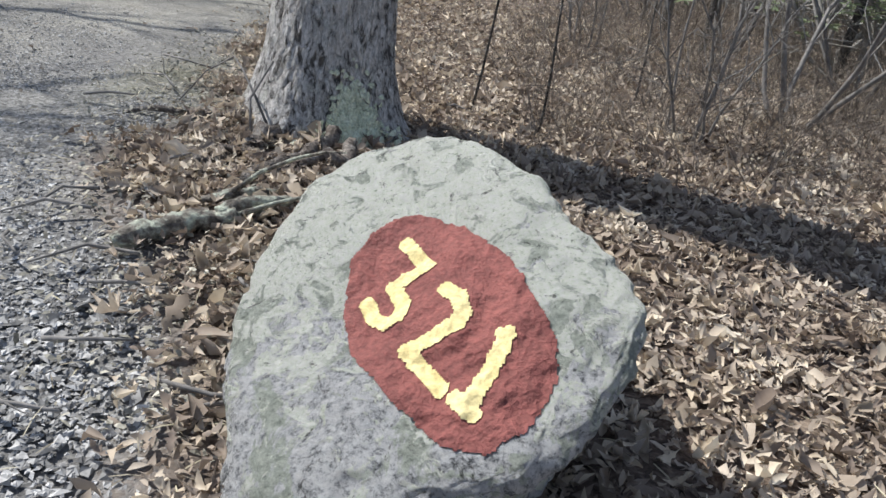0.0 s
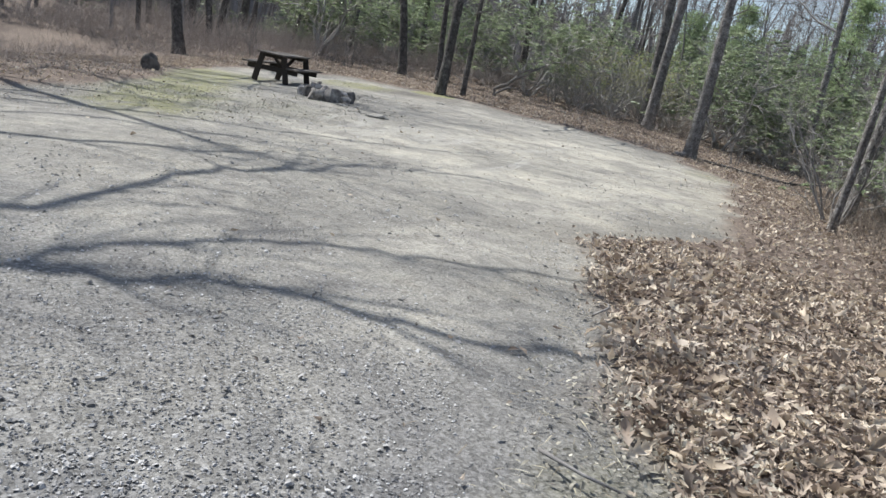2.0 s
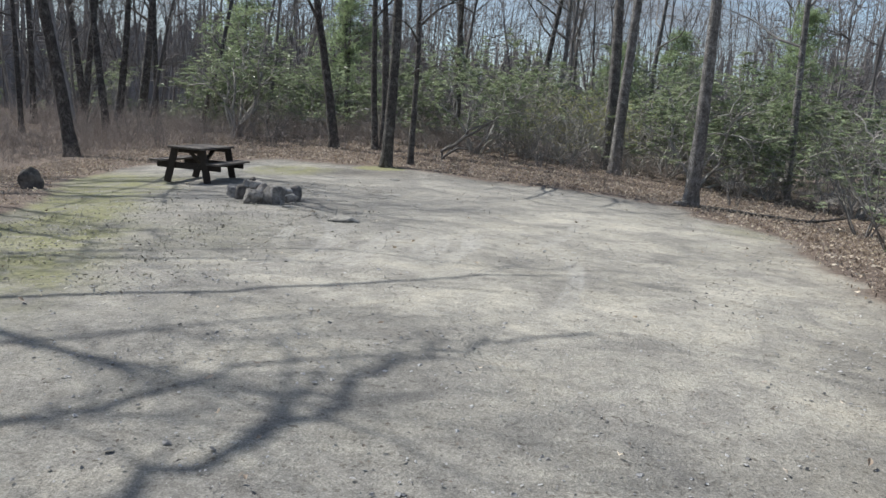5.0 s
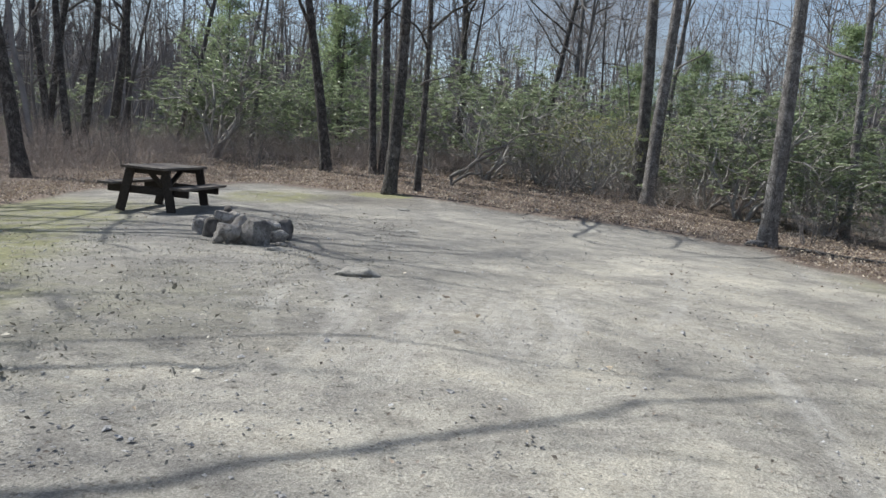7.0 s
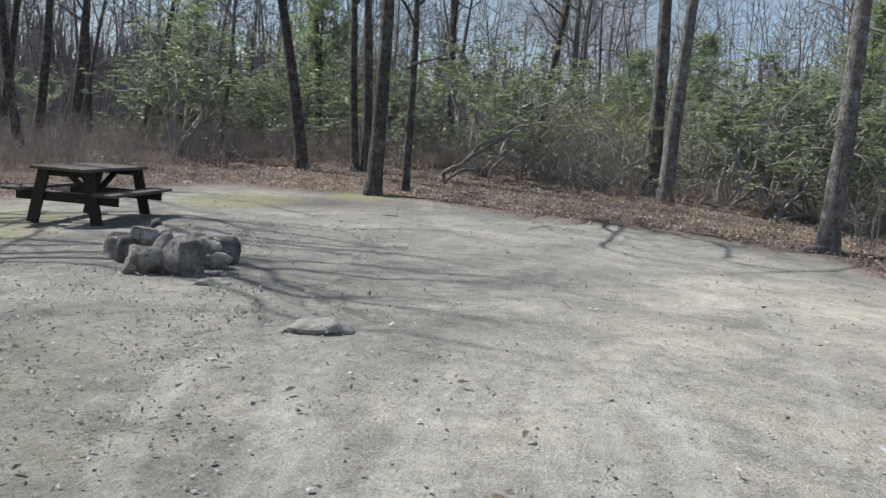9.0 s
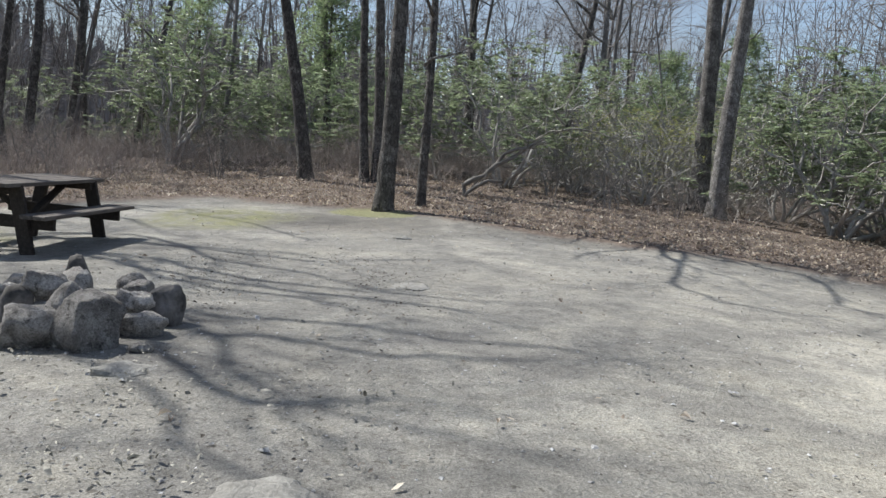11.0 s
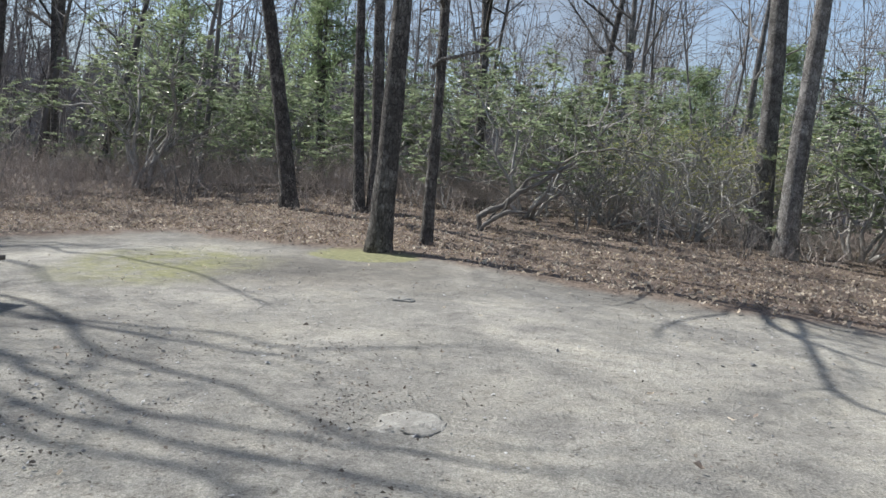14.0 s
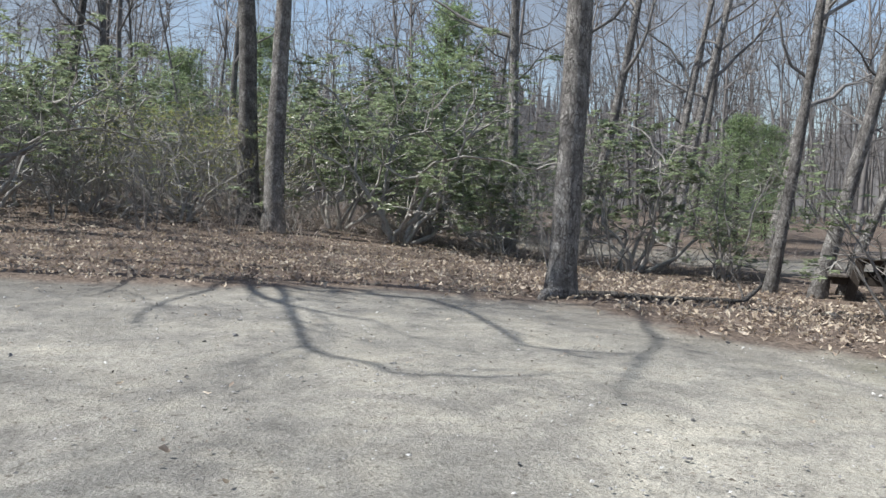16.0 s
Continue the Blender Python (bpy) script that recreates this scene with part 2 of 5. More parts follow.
    rough = n.new("ShaderNodeMath")
    rough.operation = "MULTIPLY_ADD"
    rough.inputs[1].default_value = 2.2
    l.new(f_mid, rough.inputs[0])
    l.new(f_peb, rough.inputs[2])
    bump(n, l, b, mix(n, l, mask("leaf"), rough.outputs[0], f_leaf), 0.75, 0.016)
    return m


def bark_material(name, tones, scales, crack, relief=0.018):
    """Scaly bark: plates with dark cracks, at two scales, and pale blotches."""
    m, n, l, b = material(name, 0.95)
    co = n.new("ShaderNodeTexCoord").outputs["Object"]
    warp = n.new("ShaderNodeTexNoise")
    warp.inputs["Scale"].default_value, warp.inputs["Detail"].default_value = 7.0, 3.0
    l.new(co, warp.inputs["Vector"])
    bent = n.new("ShaderNodeMix")
    bent.data_type, bent.blend_type = "RGBA", "ADD"
    bent.inputs[0].default_value = 0.10
    l.new(co, bent.inputs[6])
    l.new(warp.outputs["Color"], bent.inputs[7])
    heights = []
    for scale, flat, wide in scales:
        mp = n.new("ShaderNodeMapping")
        mp.inputs["Scale"].default_value = (1, 1, flat)
        l.new(bent.outputs[2], mp.inputs["Vector"])
        cells = n.new("ShaderNodeTexVoronoi")
        cells.feature = "DISTANCE_TO_EDGE"
        cells.inputs["Scale"].default_value = scale
        l.new(mp.outputs["Vector"], cells.inputs["Vector"])
        closed, _ = noise_ramp(n, l, 0.55 * scale, [(0, (0, 0, 0)), (1, (1, 1, 1))], coords=co, detail=3, stretch=(1, 1, 0.5))
        most = n.new("ShaderNodeMath")
        most.operation = "MAXIMUM"
        l.new(mapped(n, l, cells.outputs["Distance"], 0.0, wide), most.inputs[0])
        l.new(mapped(n, l, closed, 0.44, 0.60, 0.0, 0.85), most.inputs[1])
        heights.append(most.outputs[0])
    f1, tone = noise_ramp(n, l, 5, tones, coords=co, detail=8)
    f2, pale = noise_ramp(n, l, 26, [(0.52, (0.9, 0.9, 0.9)), (0.66, (1.5, 1.52, 1.5))], coords=co, detail=4)
    col = mix(n, l, 1.0, tone, pale, "MULTIPLY")
    col = mix(n, l, heights[1], mix(n, l, 0.5, col, crack), col)
    col = mix(n, l, heights[0], crack, col)
    tint = n.new("ShaderNodeHueSaturation")
    l.new(mapped(n, l, n.new("ShaderNodeObjectInfo").outputs["Random"], 0, 1, 0.8, 1.2), tint.inputs["Value"])
    l.new(col, tint.inputs["Color"])
    l.new(tint.outputs["Color"], b.inputs["Base Color"])
    both = n.new("ShaderNodeMath")
    l.new(heights[0], both.inputs[0])
    l.new(heights[1], both.inputs[1])
    bump(n, l, b, both.outputs[0], 0.9, relief)
    return m


M_GROUND = ground_material()
M_BARK = bark_material("grey_bark", [(0.32, (0.155, 0.148, 0.143)), (0.48, (0.285, 0.274, 0.265)), (0.66, (0.48, 0.468, 0.455))], ((22, 0.3, 0.12), (60, 0.5, 0.2)), (0.09, 0.082, 0.077), 0.014)
M_DARKBARK = bark_material("dark_bark", [(0.3, (0.078, 0.072, 0.068)), (0.5, (0.165, 0.155, 0.146)), (0.66, (0.32, 0.305, 0.29))], ((22, 0.28, 0.15), (60, 0.45, 0.2)), (0.045, 0.041, 0.038), 0.016)
M_TWIG = simple("grey_twigs", 6, [(0.3, (0.15, 0.143, 0.138)), (0.7, (0.30, 0.288, 0.28))], 0.9, 0.2, 0.004, 5, None, 0.2)
M_STEM = simple("pale_twisted_stem", 8, [(0.3, (0.27, 0.26, 0.245)), (0.7, (0.50, 0.485, 0.465))], 0.9, 0.2, 0.004, 5)
M_LAUREL = leafy("evergreen_leaf", 1.2, [(0.3, (0.175, 0.222, 0.134)), (0.5, (0.275, 0.332, 0.203)), (0.72, (0.43, 0.485, 0.33))], 0.34, 0.5, 0.5)
M_YELLOWLEAF = leafy("yellow_green_leaf", 1.6, [(0.3, (0.34, 0.36, 0.12)), (0.7, (0.50, 0.50, 0.20))], 0.5, 0.3, 0.4)
M_NEEDLE = leafy("pine_needles", 1.2, [(0.3, (0.25, 0.33, 0.185)), (0.7, (0.40, 0.48, 0.29))], 0.6, 0.3, 0.5)
M_BRUSH = simple("dry_brush", 1.0, [(0.3, (0.29, 0.25, 0.228)), (0.7, (0.54, 0.475, 0.435))], 0.9, 0.1, 0.002, 4, None, 0.3, "ISLAND")
M_LEAF = leafy("dead_oak_leaf", 3.0, [(0.3, (0.24, 0.187, 0.145)), (0.48, (0.45, 0.375, 0.305)), (0.68, (0.67, 0.60, 0.515))], 0.85, 0.48, 0.2)


def stone_material():
    """Rough grey fieldstone: speckled, pitted, with pale weathered patches."""
    m, n, l, b = material("grey_stone", 0.92)
    co = n.new("ShaderNodeTexCoord").outputs["Object"]
    f1, tone = noise_ramp(n, l, 8, [(0.34, (0.17, 0.158, 0.147)), (0.5, (0.38, 0.36, 0.338)), (0.66, (0.64, 0.615, 0.585))], coords=co, detail=10, rough=0.7)
    f2, fleck = noise_ramp(n, l, 85, [(0.36, (0.45, 0.45, 0.45)), (0.5, (1, 1, 1)), (0.66, (1.4, 1.4, 1.4))], coords=co, detail=6, rough=0.7)
    f3, pit = noise_ramp(n, l, 24, [(0.38, (0.3, 0.3, 0.29)), (0.44, (1, 1, 1))], coords=co, detail=8, rough=0.7)
    col = mix(n, l, 0.8, mix(n, l, 0.75, tone, fleck, "MULTIPLY"), pit, "MULTIPLY")
    tint = n.new("ShaderNodeHueSaturation")
    l.new(mapped(n, l, n.new("ShaderNodeObjectInfo").outputs["Random"], 0, 1, 0.7, 1.35), tint.inputs["Value"])
    l.new(col, tint.inputs["Color"])
    l.new(tint.outputs["Color"], b.inputs["Base Color"])
    f4, _ = noise_ramp(n, l, 14, [(0, (0, 0, 0)), (1, (1, 1, 1))], coords=co, detail=12, rough=0.75)
    bump(n, l, b, f4, 1.0, 0.045)
    return m


M_STONE = stone_material()
M_SOOT = simple("sooty_stone", 5, [(0.35, (0.03, 0.028, 0.027)), (0.5, (0.16, 0.15, 0.14)), (0.7, (0.30, 0.28, 0.27))], 0.92, 0.5, 0.01, 6, None, 0.25)
M_GRAVEL = simple("gravel_stone", 12, [(0.3, (0.25, 0.25, 0.252)), (0.7, (0.51, 0.51, 0.512))], 0.9, 0.2, 0.004, 5, None, 0.6, "ISLAND")
M_PLANK = simple("weathered_plank", 5, [(0.3, (0.06, 0.053, 0.047)), (0.5, (0.115, 0.10, 0.09)), (0.72, (0.20, 0.18, 0.16))], 0.85, 0.4, 0.004, 6, (6, 0.6, 6), 0.2)
M_DARKWOOD = simple("dark_stained_wood", 5, [(0.3, (0.022, 0.017, 0.014)), (0.6, (0.05, 0.04, 0.033)), (0.8, (0.09, 0.075, 0.063))], 0.85, 0.4, 0.004, 6, (6, 0.6, 6), 0.15)


# ground: one sheet out to the horizon
def graded(lo, hi, step, far):
    mid = list(np.arange(lo, hi, step))
    out, d = [], step
    a = hi
    while a < far:
        d *= 1.35
        a += d
        out.append(a)
    low, d, a = [], step, lo
    while a > -far:
        d *= 1.35
        a -= d
        low.append(a)
    return np.array(low[::-1] + mid + out)


def build_ground():
    xs, ys = graded(-15.0, 3.5, 0.08, 600), graded(0.0, 30.0, 0.08, 600)
    xs = np.sort(np.concatenate([xs, (xs[:-1] + xs[1:])[(xs[:-1] > -7.0) & (xs[1:] < -2.2)] / 2]))
    ys = np.sort(np.concatenate([ys, (ys[:-1] + ys[1:])[(ys[:-1] > 12.5) & (ys[1:] < 18.5)] / 2]))
    gx, gy = np.meshgrid(xs, ys)
    near = smooth01(60 - np.hypot(gx + 3, gy - 14), 0, 30)
    z = land(gx, gy) + near * (0.018 * lumps(gx, gy, 1.3) + 0.008 * lumps(gx, gy, 0.35, 2.0))
    wob = (0.16 * lumps(gx, gy, 0.55, 1.0) + 0.10 * lumps(gx, gy, 0.17, 3.0)) * np.clip(gy / 12, 0.6, 1.4)
    d = inside_by(gx, gy) + wob * np.clip(near, 0, 1)
    leaf = 1 - smooth01(d, -0.12, 0.2)
    track = np.abs((gx - 6.0) * 0.82 + (gy - 36.0) * 0.573) / 1.0          # a bare track in the woods
    leaf = np.minimum(leaf, np.where(gx > 5.2, smooth01(track + 0.4 * lumps(gx, gy, 0.9, 8.0), 1.3, 2.2), 1.0))
    z += 0.03 * leaf * near
    gravel = smooth01(8.2 - gy + 0.9 * lumps(gx, gy, 1.6, 4.0), 0.0, 4.8)
    ragged = 0.45 * lumps(gx, gy, 1.1, 5.0) + 0.25 * lumps(gx, gy, 0.4, 6.0)
    band = np.abs((gx + 6.9) * 0.873 + (gy - 11.0) * 0.487)
    moss = np.maximum.reduce([
        1.5 * smooth01(1.0 - band / (0.9 + 0.09 * (gy - 10)) + 0.45 * ragged, 0, 0.8) * smooth01(gy, 9.6, 12.0) * smooth01(24.0 - gy, 0, 2.0),
        7.0 * smooth01(1.0 - np.hypot((gx + 8.3) / 0.85, (gy - 27.25) / 0.75), 0, 0.35),
        1.3 * smooth01(1.0 - np.hypot((gx + 10.3) / 1.5, (gy - 25.3) / 1.9) + 0.4 * ragged, 0, 0.6),
        0.5 * smooth01(1.0 - np.hypot((gx - 0.3) / 0.7, (gy - 20.2) / 1.5) + 0.4 * ragged, 0, 0.6),
        0.5 * smooth01(1.0 - np.hypot((gx + 0.2) / 0.6, (gy - 5.0) / 1.0) + 0.6 * ragged, 0, 0.9)])
    # wheel ruts in the loose sand
    rut = np.zeros(gx.shape)
    for ax, ay, bx, by, bow in ((-5.25, 13.2, -5.6, 15.9, 0.1), (-5.0, 13.3, -4.95, 16.3, 0.12), (-4.72, 13.0, -4.6, 15.8, -0.05), (-4.15, 13.4, -4.35, 16.0, 0.18), (-3.9, 13.6, -4.1, 16.5, 0.2), (-5.7, 13.9, -6.2, 15.6, -0.08), (-5.35, 14.2, -6.05, 16.3, 0.12), (-5.3, 14.2, -5.55, 16.0, -0.1), (-3.8, 14.1, -3.9, 16.1, 0.12), (-4.12, 13.9, -4.36, 15.9, -0.1), (-4.75, 13.7, -4.98, 15.3, 0.06), (-3.2, 15.0, -2.6, 18.6, 0.2), (-2.6, 12.0, -2.9, 16.0, 0.25)):
        ex, ey = bx - ax, by - ay
        t = np.clip(((gx - ax) * ex + (gy - ay) * ey) / (ex * ex + ey * ey), 0, 1)
        off = np.hypot(gx - ax - t * ex - bow * np.sin(math.pi * t), gy - ay - t * ey)
        pair = np.abs(off - 0.05) + 0.014 * lumps(gx, gy, 0.09, 13.0)
        rut = np.maximum(rut, (1 - smooth01(pair, 0.006, 0.055)) * (0.25 + 0.45 * np.sin(math.pi * t)) * np.clip(0.75 + 0.5 * lumps(gx, gy, 0.8, 11.0), 0.3, 1))
    z -= 0.010 * rut
    moss = np.maximum(moss, 0.28 * smooth01(1.0 - np.hypot((gx + 7.3) / 2.2, (gy - 14.0) / 2.8) + 0.5 * ragged, 0, 0.9))
    loose = smooth01(gx + 6.4 - 0.12 * (gy - 14) + 0.9 * lumps(gx, gy, 1.5, 14.0), 0.0, 3.2) * smooth01(gy + 0.8 * lumps(gx, gy, 1.2, 15.0), 8.0, 13.0) * (0.35 + 0.65 * smooth01(24.0 - gy + lumps(gx, gy, 1.2, 17.0), 0.0, 5.0))
    soil = np.maximum(0.8 * smooth01(1.0 - np.hypot((gx + 8.2) / 2.4, (gy - 25.6) / 1.9) + 0.4 * ragged, 0, 0.7), 0.55 * (1 - smooth01(d + 0.3 * lumps(gx, gy, 0.8, 16.0), 0.1, 1.3)) * smooth01(gy, 8.0, 10.0))
    ny, nx = gx.shape
    k = np.arange(ny * nx).reshape(ny, nx)
    faces = np.stack([k[:-1, :-1], k[:-1, 1:], k[1:, 1:], k[1:, :-1]], -1).reshape(-1, 4)
    me = bpy.data.meshes.new("ground")
    me.from_pydata(np.stack([gx, gy, z], -1).reshape(-1, 3).tolist(), [], faces.tolist())
    for name, values in (("leaf", leaf), ("gravel", gravel), ("moss", moss), ("rut", rut), ("loose", loose), ("soil", soil)):
        me.attributes.new(name, "FLOAT", "POINT").data.foreach_set("value", values.ravel().astype(np.float32))
    me.polygons.foreach_set("use_smooth", [True] * len(me.polygons))
    me.materials.append(M_GROUND)
    return tagged(new("ground", me), "pale sandy gravel clearing with moss and a brown leaf-littered forest floor", "ground", kind="structure")


build_ground()


# trees
def wander(rng, p, d, length, steps, bend, up=0.0):
    """A crooked line from p along d."""
    pts, p, d = [Vector(p)], Vector(p), Vector(d).normalized()
    for _ in range(steps):
        d = (d + Vector((rng.gauss(0, bend), rng.gauss(0, bend), rng.gauss(0, bend) + up))).normalized()
        p = p + d * (length / steps)
        pts.append(p.copy())
    return pts


def crown_branches(rng, b, start, d, length, radius, level, twig_sides=3):
    """A limb with its side branches and twigs, into one mesh."""
    steps = (7, 5, 4, 3)[level]
    pts = wander(rng, start, d, length, steps, (0.16, 0.2, 0.25, 0.25)[level], 0.04)
    b.tube(pts, [max(radius * (1 - 0.75 * i / steps), 0.003) for i in range(steps + 1)], (6, 5, 3, 3)[level], cap=False)
    if level == 3:
        return
    for _ in range((6, 4, 2)[level]):
        i = rng.randint(max(1, steps // 3), steps)
        along = (pts[i] - pts[i - 1]).normalized()
        side = Vector((rng.gauss(0, 1), rng.gauss(0, 1), rng.gauss(0.15, 0.7)))
        side = (along * 0.75 + (side - along * side.dot(along)).normalized() * 0.8).normalized()
        crown_branches(rng, b, pts[i], side, length * rng.uniform(0.35, 0.6), radius * 0.42 * (1 - 0.4 * i / steps), level + 1)


def tree_meshes(seed, height, radius, lean=(0, 0), first=0.35, limbs=9, bark=None, crook=0.05, flare=1.5, fine=0):
    """The trunk and the bare crown of a deciduous tree, standing at the origin."""
    rng = random.Random(seed)
    bark = bark or M_BARK
    steps = 22
    pts, rad, off = [], [], Vector((0, 0, 0))
    phase = rng.uniform(0, 6.3)
    for i in range(steps + 1):
        h = (i / steps) ** 1.35
        z = h * height
        off = Vector((lean[0] * z + crook * height * 0.12 * math.sin(phase + 5.5 * h) - crook * height * 0.12 * math.sin(phase),
                      lean[1] * z + crook * height * 0.10 * math.sin(phase * 1.7 + 4.5 * h) - crook * height * 0.10 * math.sin(phase * 1.7), z - (0.15 if i == 0 else 0)))
        pts.append(off)
        rad.append(radius * (1 - 0.82 * h) * (1 + (flare - 1) * math.exp(-z / (radius * 1.3))))
    t = Build()
    t.tube(pts, rad, 14)
    arr = t.v
    for k, p in enumerate(arr):
        q = Vector(p) * 3.0
        c = pts[k // 14]
        s = 1 + 0.15 * noise.noise(Vector((q.x * 2, q.y * 2, q.z * 0.7)) + Vector((seed, 0, 0)))
        arr[k] = (c.x + (p[0] - c.x) * s, c.y + (p[1] - c.y) * s, p[2])
    c = Build()
    for k in range(limbs):
        h = first + (1 - first) * (k + rng.uniform(0, 0.8)) / limbs
        f = min(h ** (1 / 1.35) * steps, steps - 0.01)
        i = int(f)
        p = pts[i].lerp(pts[i + 1], f - i)
        a = rng.uniform(0, 6.28)
        d = Vector((math.cos(a), math.sin(a), rng.uniform(0.35, 1.0)))
        crown_branches(rng, c, p, d, height * rng.uniform(0.2, 0.36) * (1.15 - 0.5 * h), radius * (1 - 0.8 * h) * 0.42 + 0.01, fine)
    return t.mesh("trunk", bark), c.mesh("crown", M_TWIG if bark is M_BARK else M_DARKBARK)


def plant(name, meshes, x, y, turn=0.0, size=1.0, label="", category="tree", group=""):
    ob = base_at(name, pose(x, y, ground_z(x, y) - 0.03, 0, 0, turn) @ Matrix.Scale(size, 4), label, category, group)
    for me in meshes:
        part(me.name.split(".")[0], me, ob)
    return ob


# the trees that stand round the clearing: x, y, lean per metre, radius, height, bark
STAND = [
    (-11.39, 32.23, -0.150, -0.02, 0.18, 11, 1), (-9.96, 32.45, -0.06, -0.01, 0.12, 12, 1), (-9.70, 32.60, -0.03, 0.0, 0.145, 13, 1),
    (-8.23, 27.59, 0.0, 0.0, 0.168, 12, 1), (-7.76, 28.60, -0.015, 0.0, 0.095, 10, 1), (-1.87, 33.5, -0.055, -0.01, 0.225, 15, 0),
    (-1.67, 32.22, 0.015, 0.0, 0.2, 14, 0), (-0.10, 24.70, 0.030, -0.01, 0.168, 12, 0), (-19.38, 28.99, -0.17, -0.04, 0.225, 13, 1),
    (-25.3, 33.9, -0.03, 0.0, 0.115, 14, 1), (-26.8, 36.5, -0.06, -0.01, 0.15, 15, 1), (-26.85, 40.3, -0.17, -0.03, 0.19, 15, 1),
    (-22.74, 35.8, -0.12, -0.02, 0.17, 14, 1), (-24.1, 38.5, 0.08, 0.01, 0.18, 14, 1), (-24.2, 42.0, 0.0, 0.0, 0.14, 15, 1),
    (5.35, 26.45, 0.07, -0.06, 0.11, 10, 0), (5.60, 25.75, 0.13, -0.12, 0.13, 10, 0), (3.75, 32.3, 0.0, 0.0, 0.135, 13, 0),
    (6.45, 25.95, 0.25, -0.21, 0.09, 8, 0), (6.2, 33.0, 0.14, -0.11, 0.14, 12, 0), (8.6, 32.4, 0.14, -0.12, 0.13, 12, 0),
    (14.0, 34.0, 0.16, -0.08, 0.17, 13, 0), (13.0, 37.5, 0.14, -0.07, 0.15, 13, 0), (15.5, 39.0, 0.10, -0.05, 0.16, 14, 0),
    (10.5, 39.5, 0.04, -0.02, 0.21, 15, 0), (-8.9, 42.6, -0.05, -0.01, 0.20, 14, 1), (-5.6, 46.0, 0.12, 0.02, 0.18, 14, 1),
    (-4.4, 46.0, 0.03, 0.0, 0.16, 14, 0), (-26.8, 44.7, 0.07, 0.01, 0.26, 15, 1), (-29.0, 42.9, 0.09, 0.02, 0.2, 15, 1), (0.0, 46.0, 0.05, 0.01, 0.15, 14, 0),
    (2.75, 13.5, 0.05, 0.0, 0.085, 9, 0), (2.85, 10.6, 0.03, 0.02, 0.06, 8, 0), (4.06, 12.0, 0.04, 0.0, 0.05, 8, 1), (3.1, 9.1, 0.05, 0.05, 0.035, 6, 1), (4.5, 9.4, 0.04, -0.02, 0.05, 7, 1),
    (2.45, 16.8, 0.06, 0.0, 0.09, 10, 0), (1.85, 14.65, 0.03, 0.0, 0.06, 9, 0),
]
STANDING = []
for i, (x, y, lx, ly, r, h, dark) in enumerate(STAND):
    STANDING.append(plant("tree", tree_meshes(100 + i, h, r, (lx, ly), 0.3 if r < 0.12 else 0.36, 8, M_DARKBARK if dark else M_BARK, 0.05, 1.45, 0 if y < 34 else 1), x, y,
          label="bare leafless tree with a leaning " + ("dark" if dark else "grey") + " trunk at the clearing's edge", group="bare trees"))


# far woods behind, as one mass
M_FARWOOD = simple("distant_bark", 0.4, [(0.3, (0.135, 0.128, 0.126)), (0.7, (0.295, 0.282, 0.278))], 0.95, 0.1, 0.004, 5, None, 0.35, "ISLAND")


def far_tree(seed):
    rng = random.Random(seed)
    t = Build()
    h, r = 12.0, 0.11
    pts = wander(rng, (0, 0, -0.2), (0, 0, 1), h, 7, 0.06)
    t.tube(pts, [r * (1 - 0.12 * i) for i in range(8)], 5, cap=False)
    for _ in range(13):
        i = rng.randint(2, 7)
        d = Vector((rng.gauss(0, 1), rng.gauss(0, 1), rng.uniform(0.3, 1.6)))
        bp = wander(rng, pts[i], d, h * rng.uniform(0.15, 0.3), 4, 0.22, 0.05)
        t.tube(bp, [r * 0.35, r * 0.28, r * 0.2, r * 0.14, 0.01], 3, cap=False)
        for _ in range(5):
            j = rng.randint(1, 4)
            d = Vector((rng.gauss(0, 1), rng.gauss(0, 1), rng.uniform(-0.2, 1.3)))
            tw = wander(rng, bp[j], d, h * rng.uniform(0.06, 0.14), 2, 0.3)
            t.tube(tw, [r * 0.14, r * 0.11, 0.007], 3, cap=False)
            if rng.random() < 0.7:
                continue
            d = Vector((rng.gauss(0, 1), rng.gauss(0, 1), rng.uniform(-0.2, 1.0)))
            t.tube(wander(rng, tw[2], d, h * rng.uniform(0.04, 0.08), 2, 0.25), [r * 0.08, r * 0.06, 0.006], 3, cap=False)
    return t


def build_far_woods():
    rng = random.Random(7)
    places = []
    while len(places) < 260:
        a = (rng.uniform(1.7, 2.9) if rng.random() < 0.12 else rng.uniform(-0.2, math.pi + 0.2)) if rng.random() < 0.9 else rng.uniform(0, 6.28)
        d = rng.uniform(27, 76)
        x, y = -3 + d * math.cos(a), 16 + d * math.sin(a) * 0.95
        if inside_by(np.array([x]), np.array([y]))[0] > -9:
            continue
        places.append((rng.randint(0, 6), x, y, ground_z(x, y), rng.uniform(0, 6.28), rng.uniform(0.7, 1.25), rng.gauss(0.01, 0.07), rng.gauss(0, 0.06)))
    me = stamp("far_woods", [far_tree(600 + i) for i in range(7)], places, M_FARWOOD)
    tagged(new("far_woods", me), "hazy mass of bare grey trees far behind", "woods", kind="stuff")


build_far_woods()


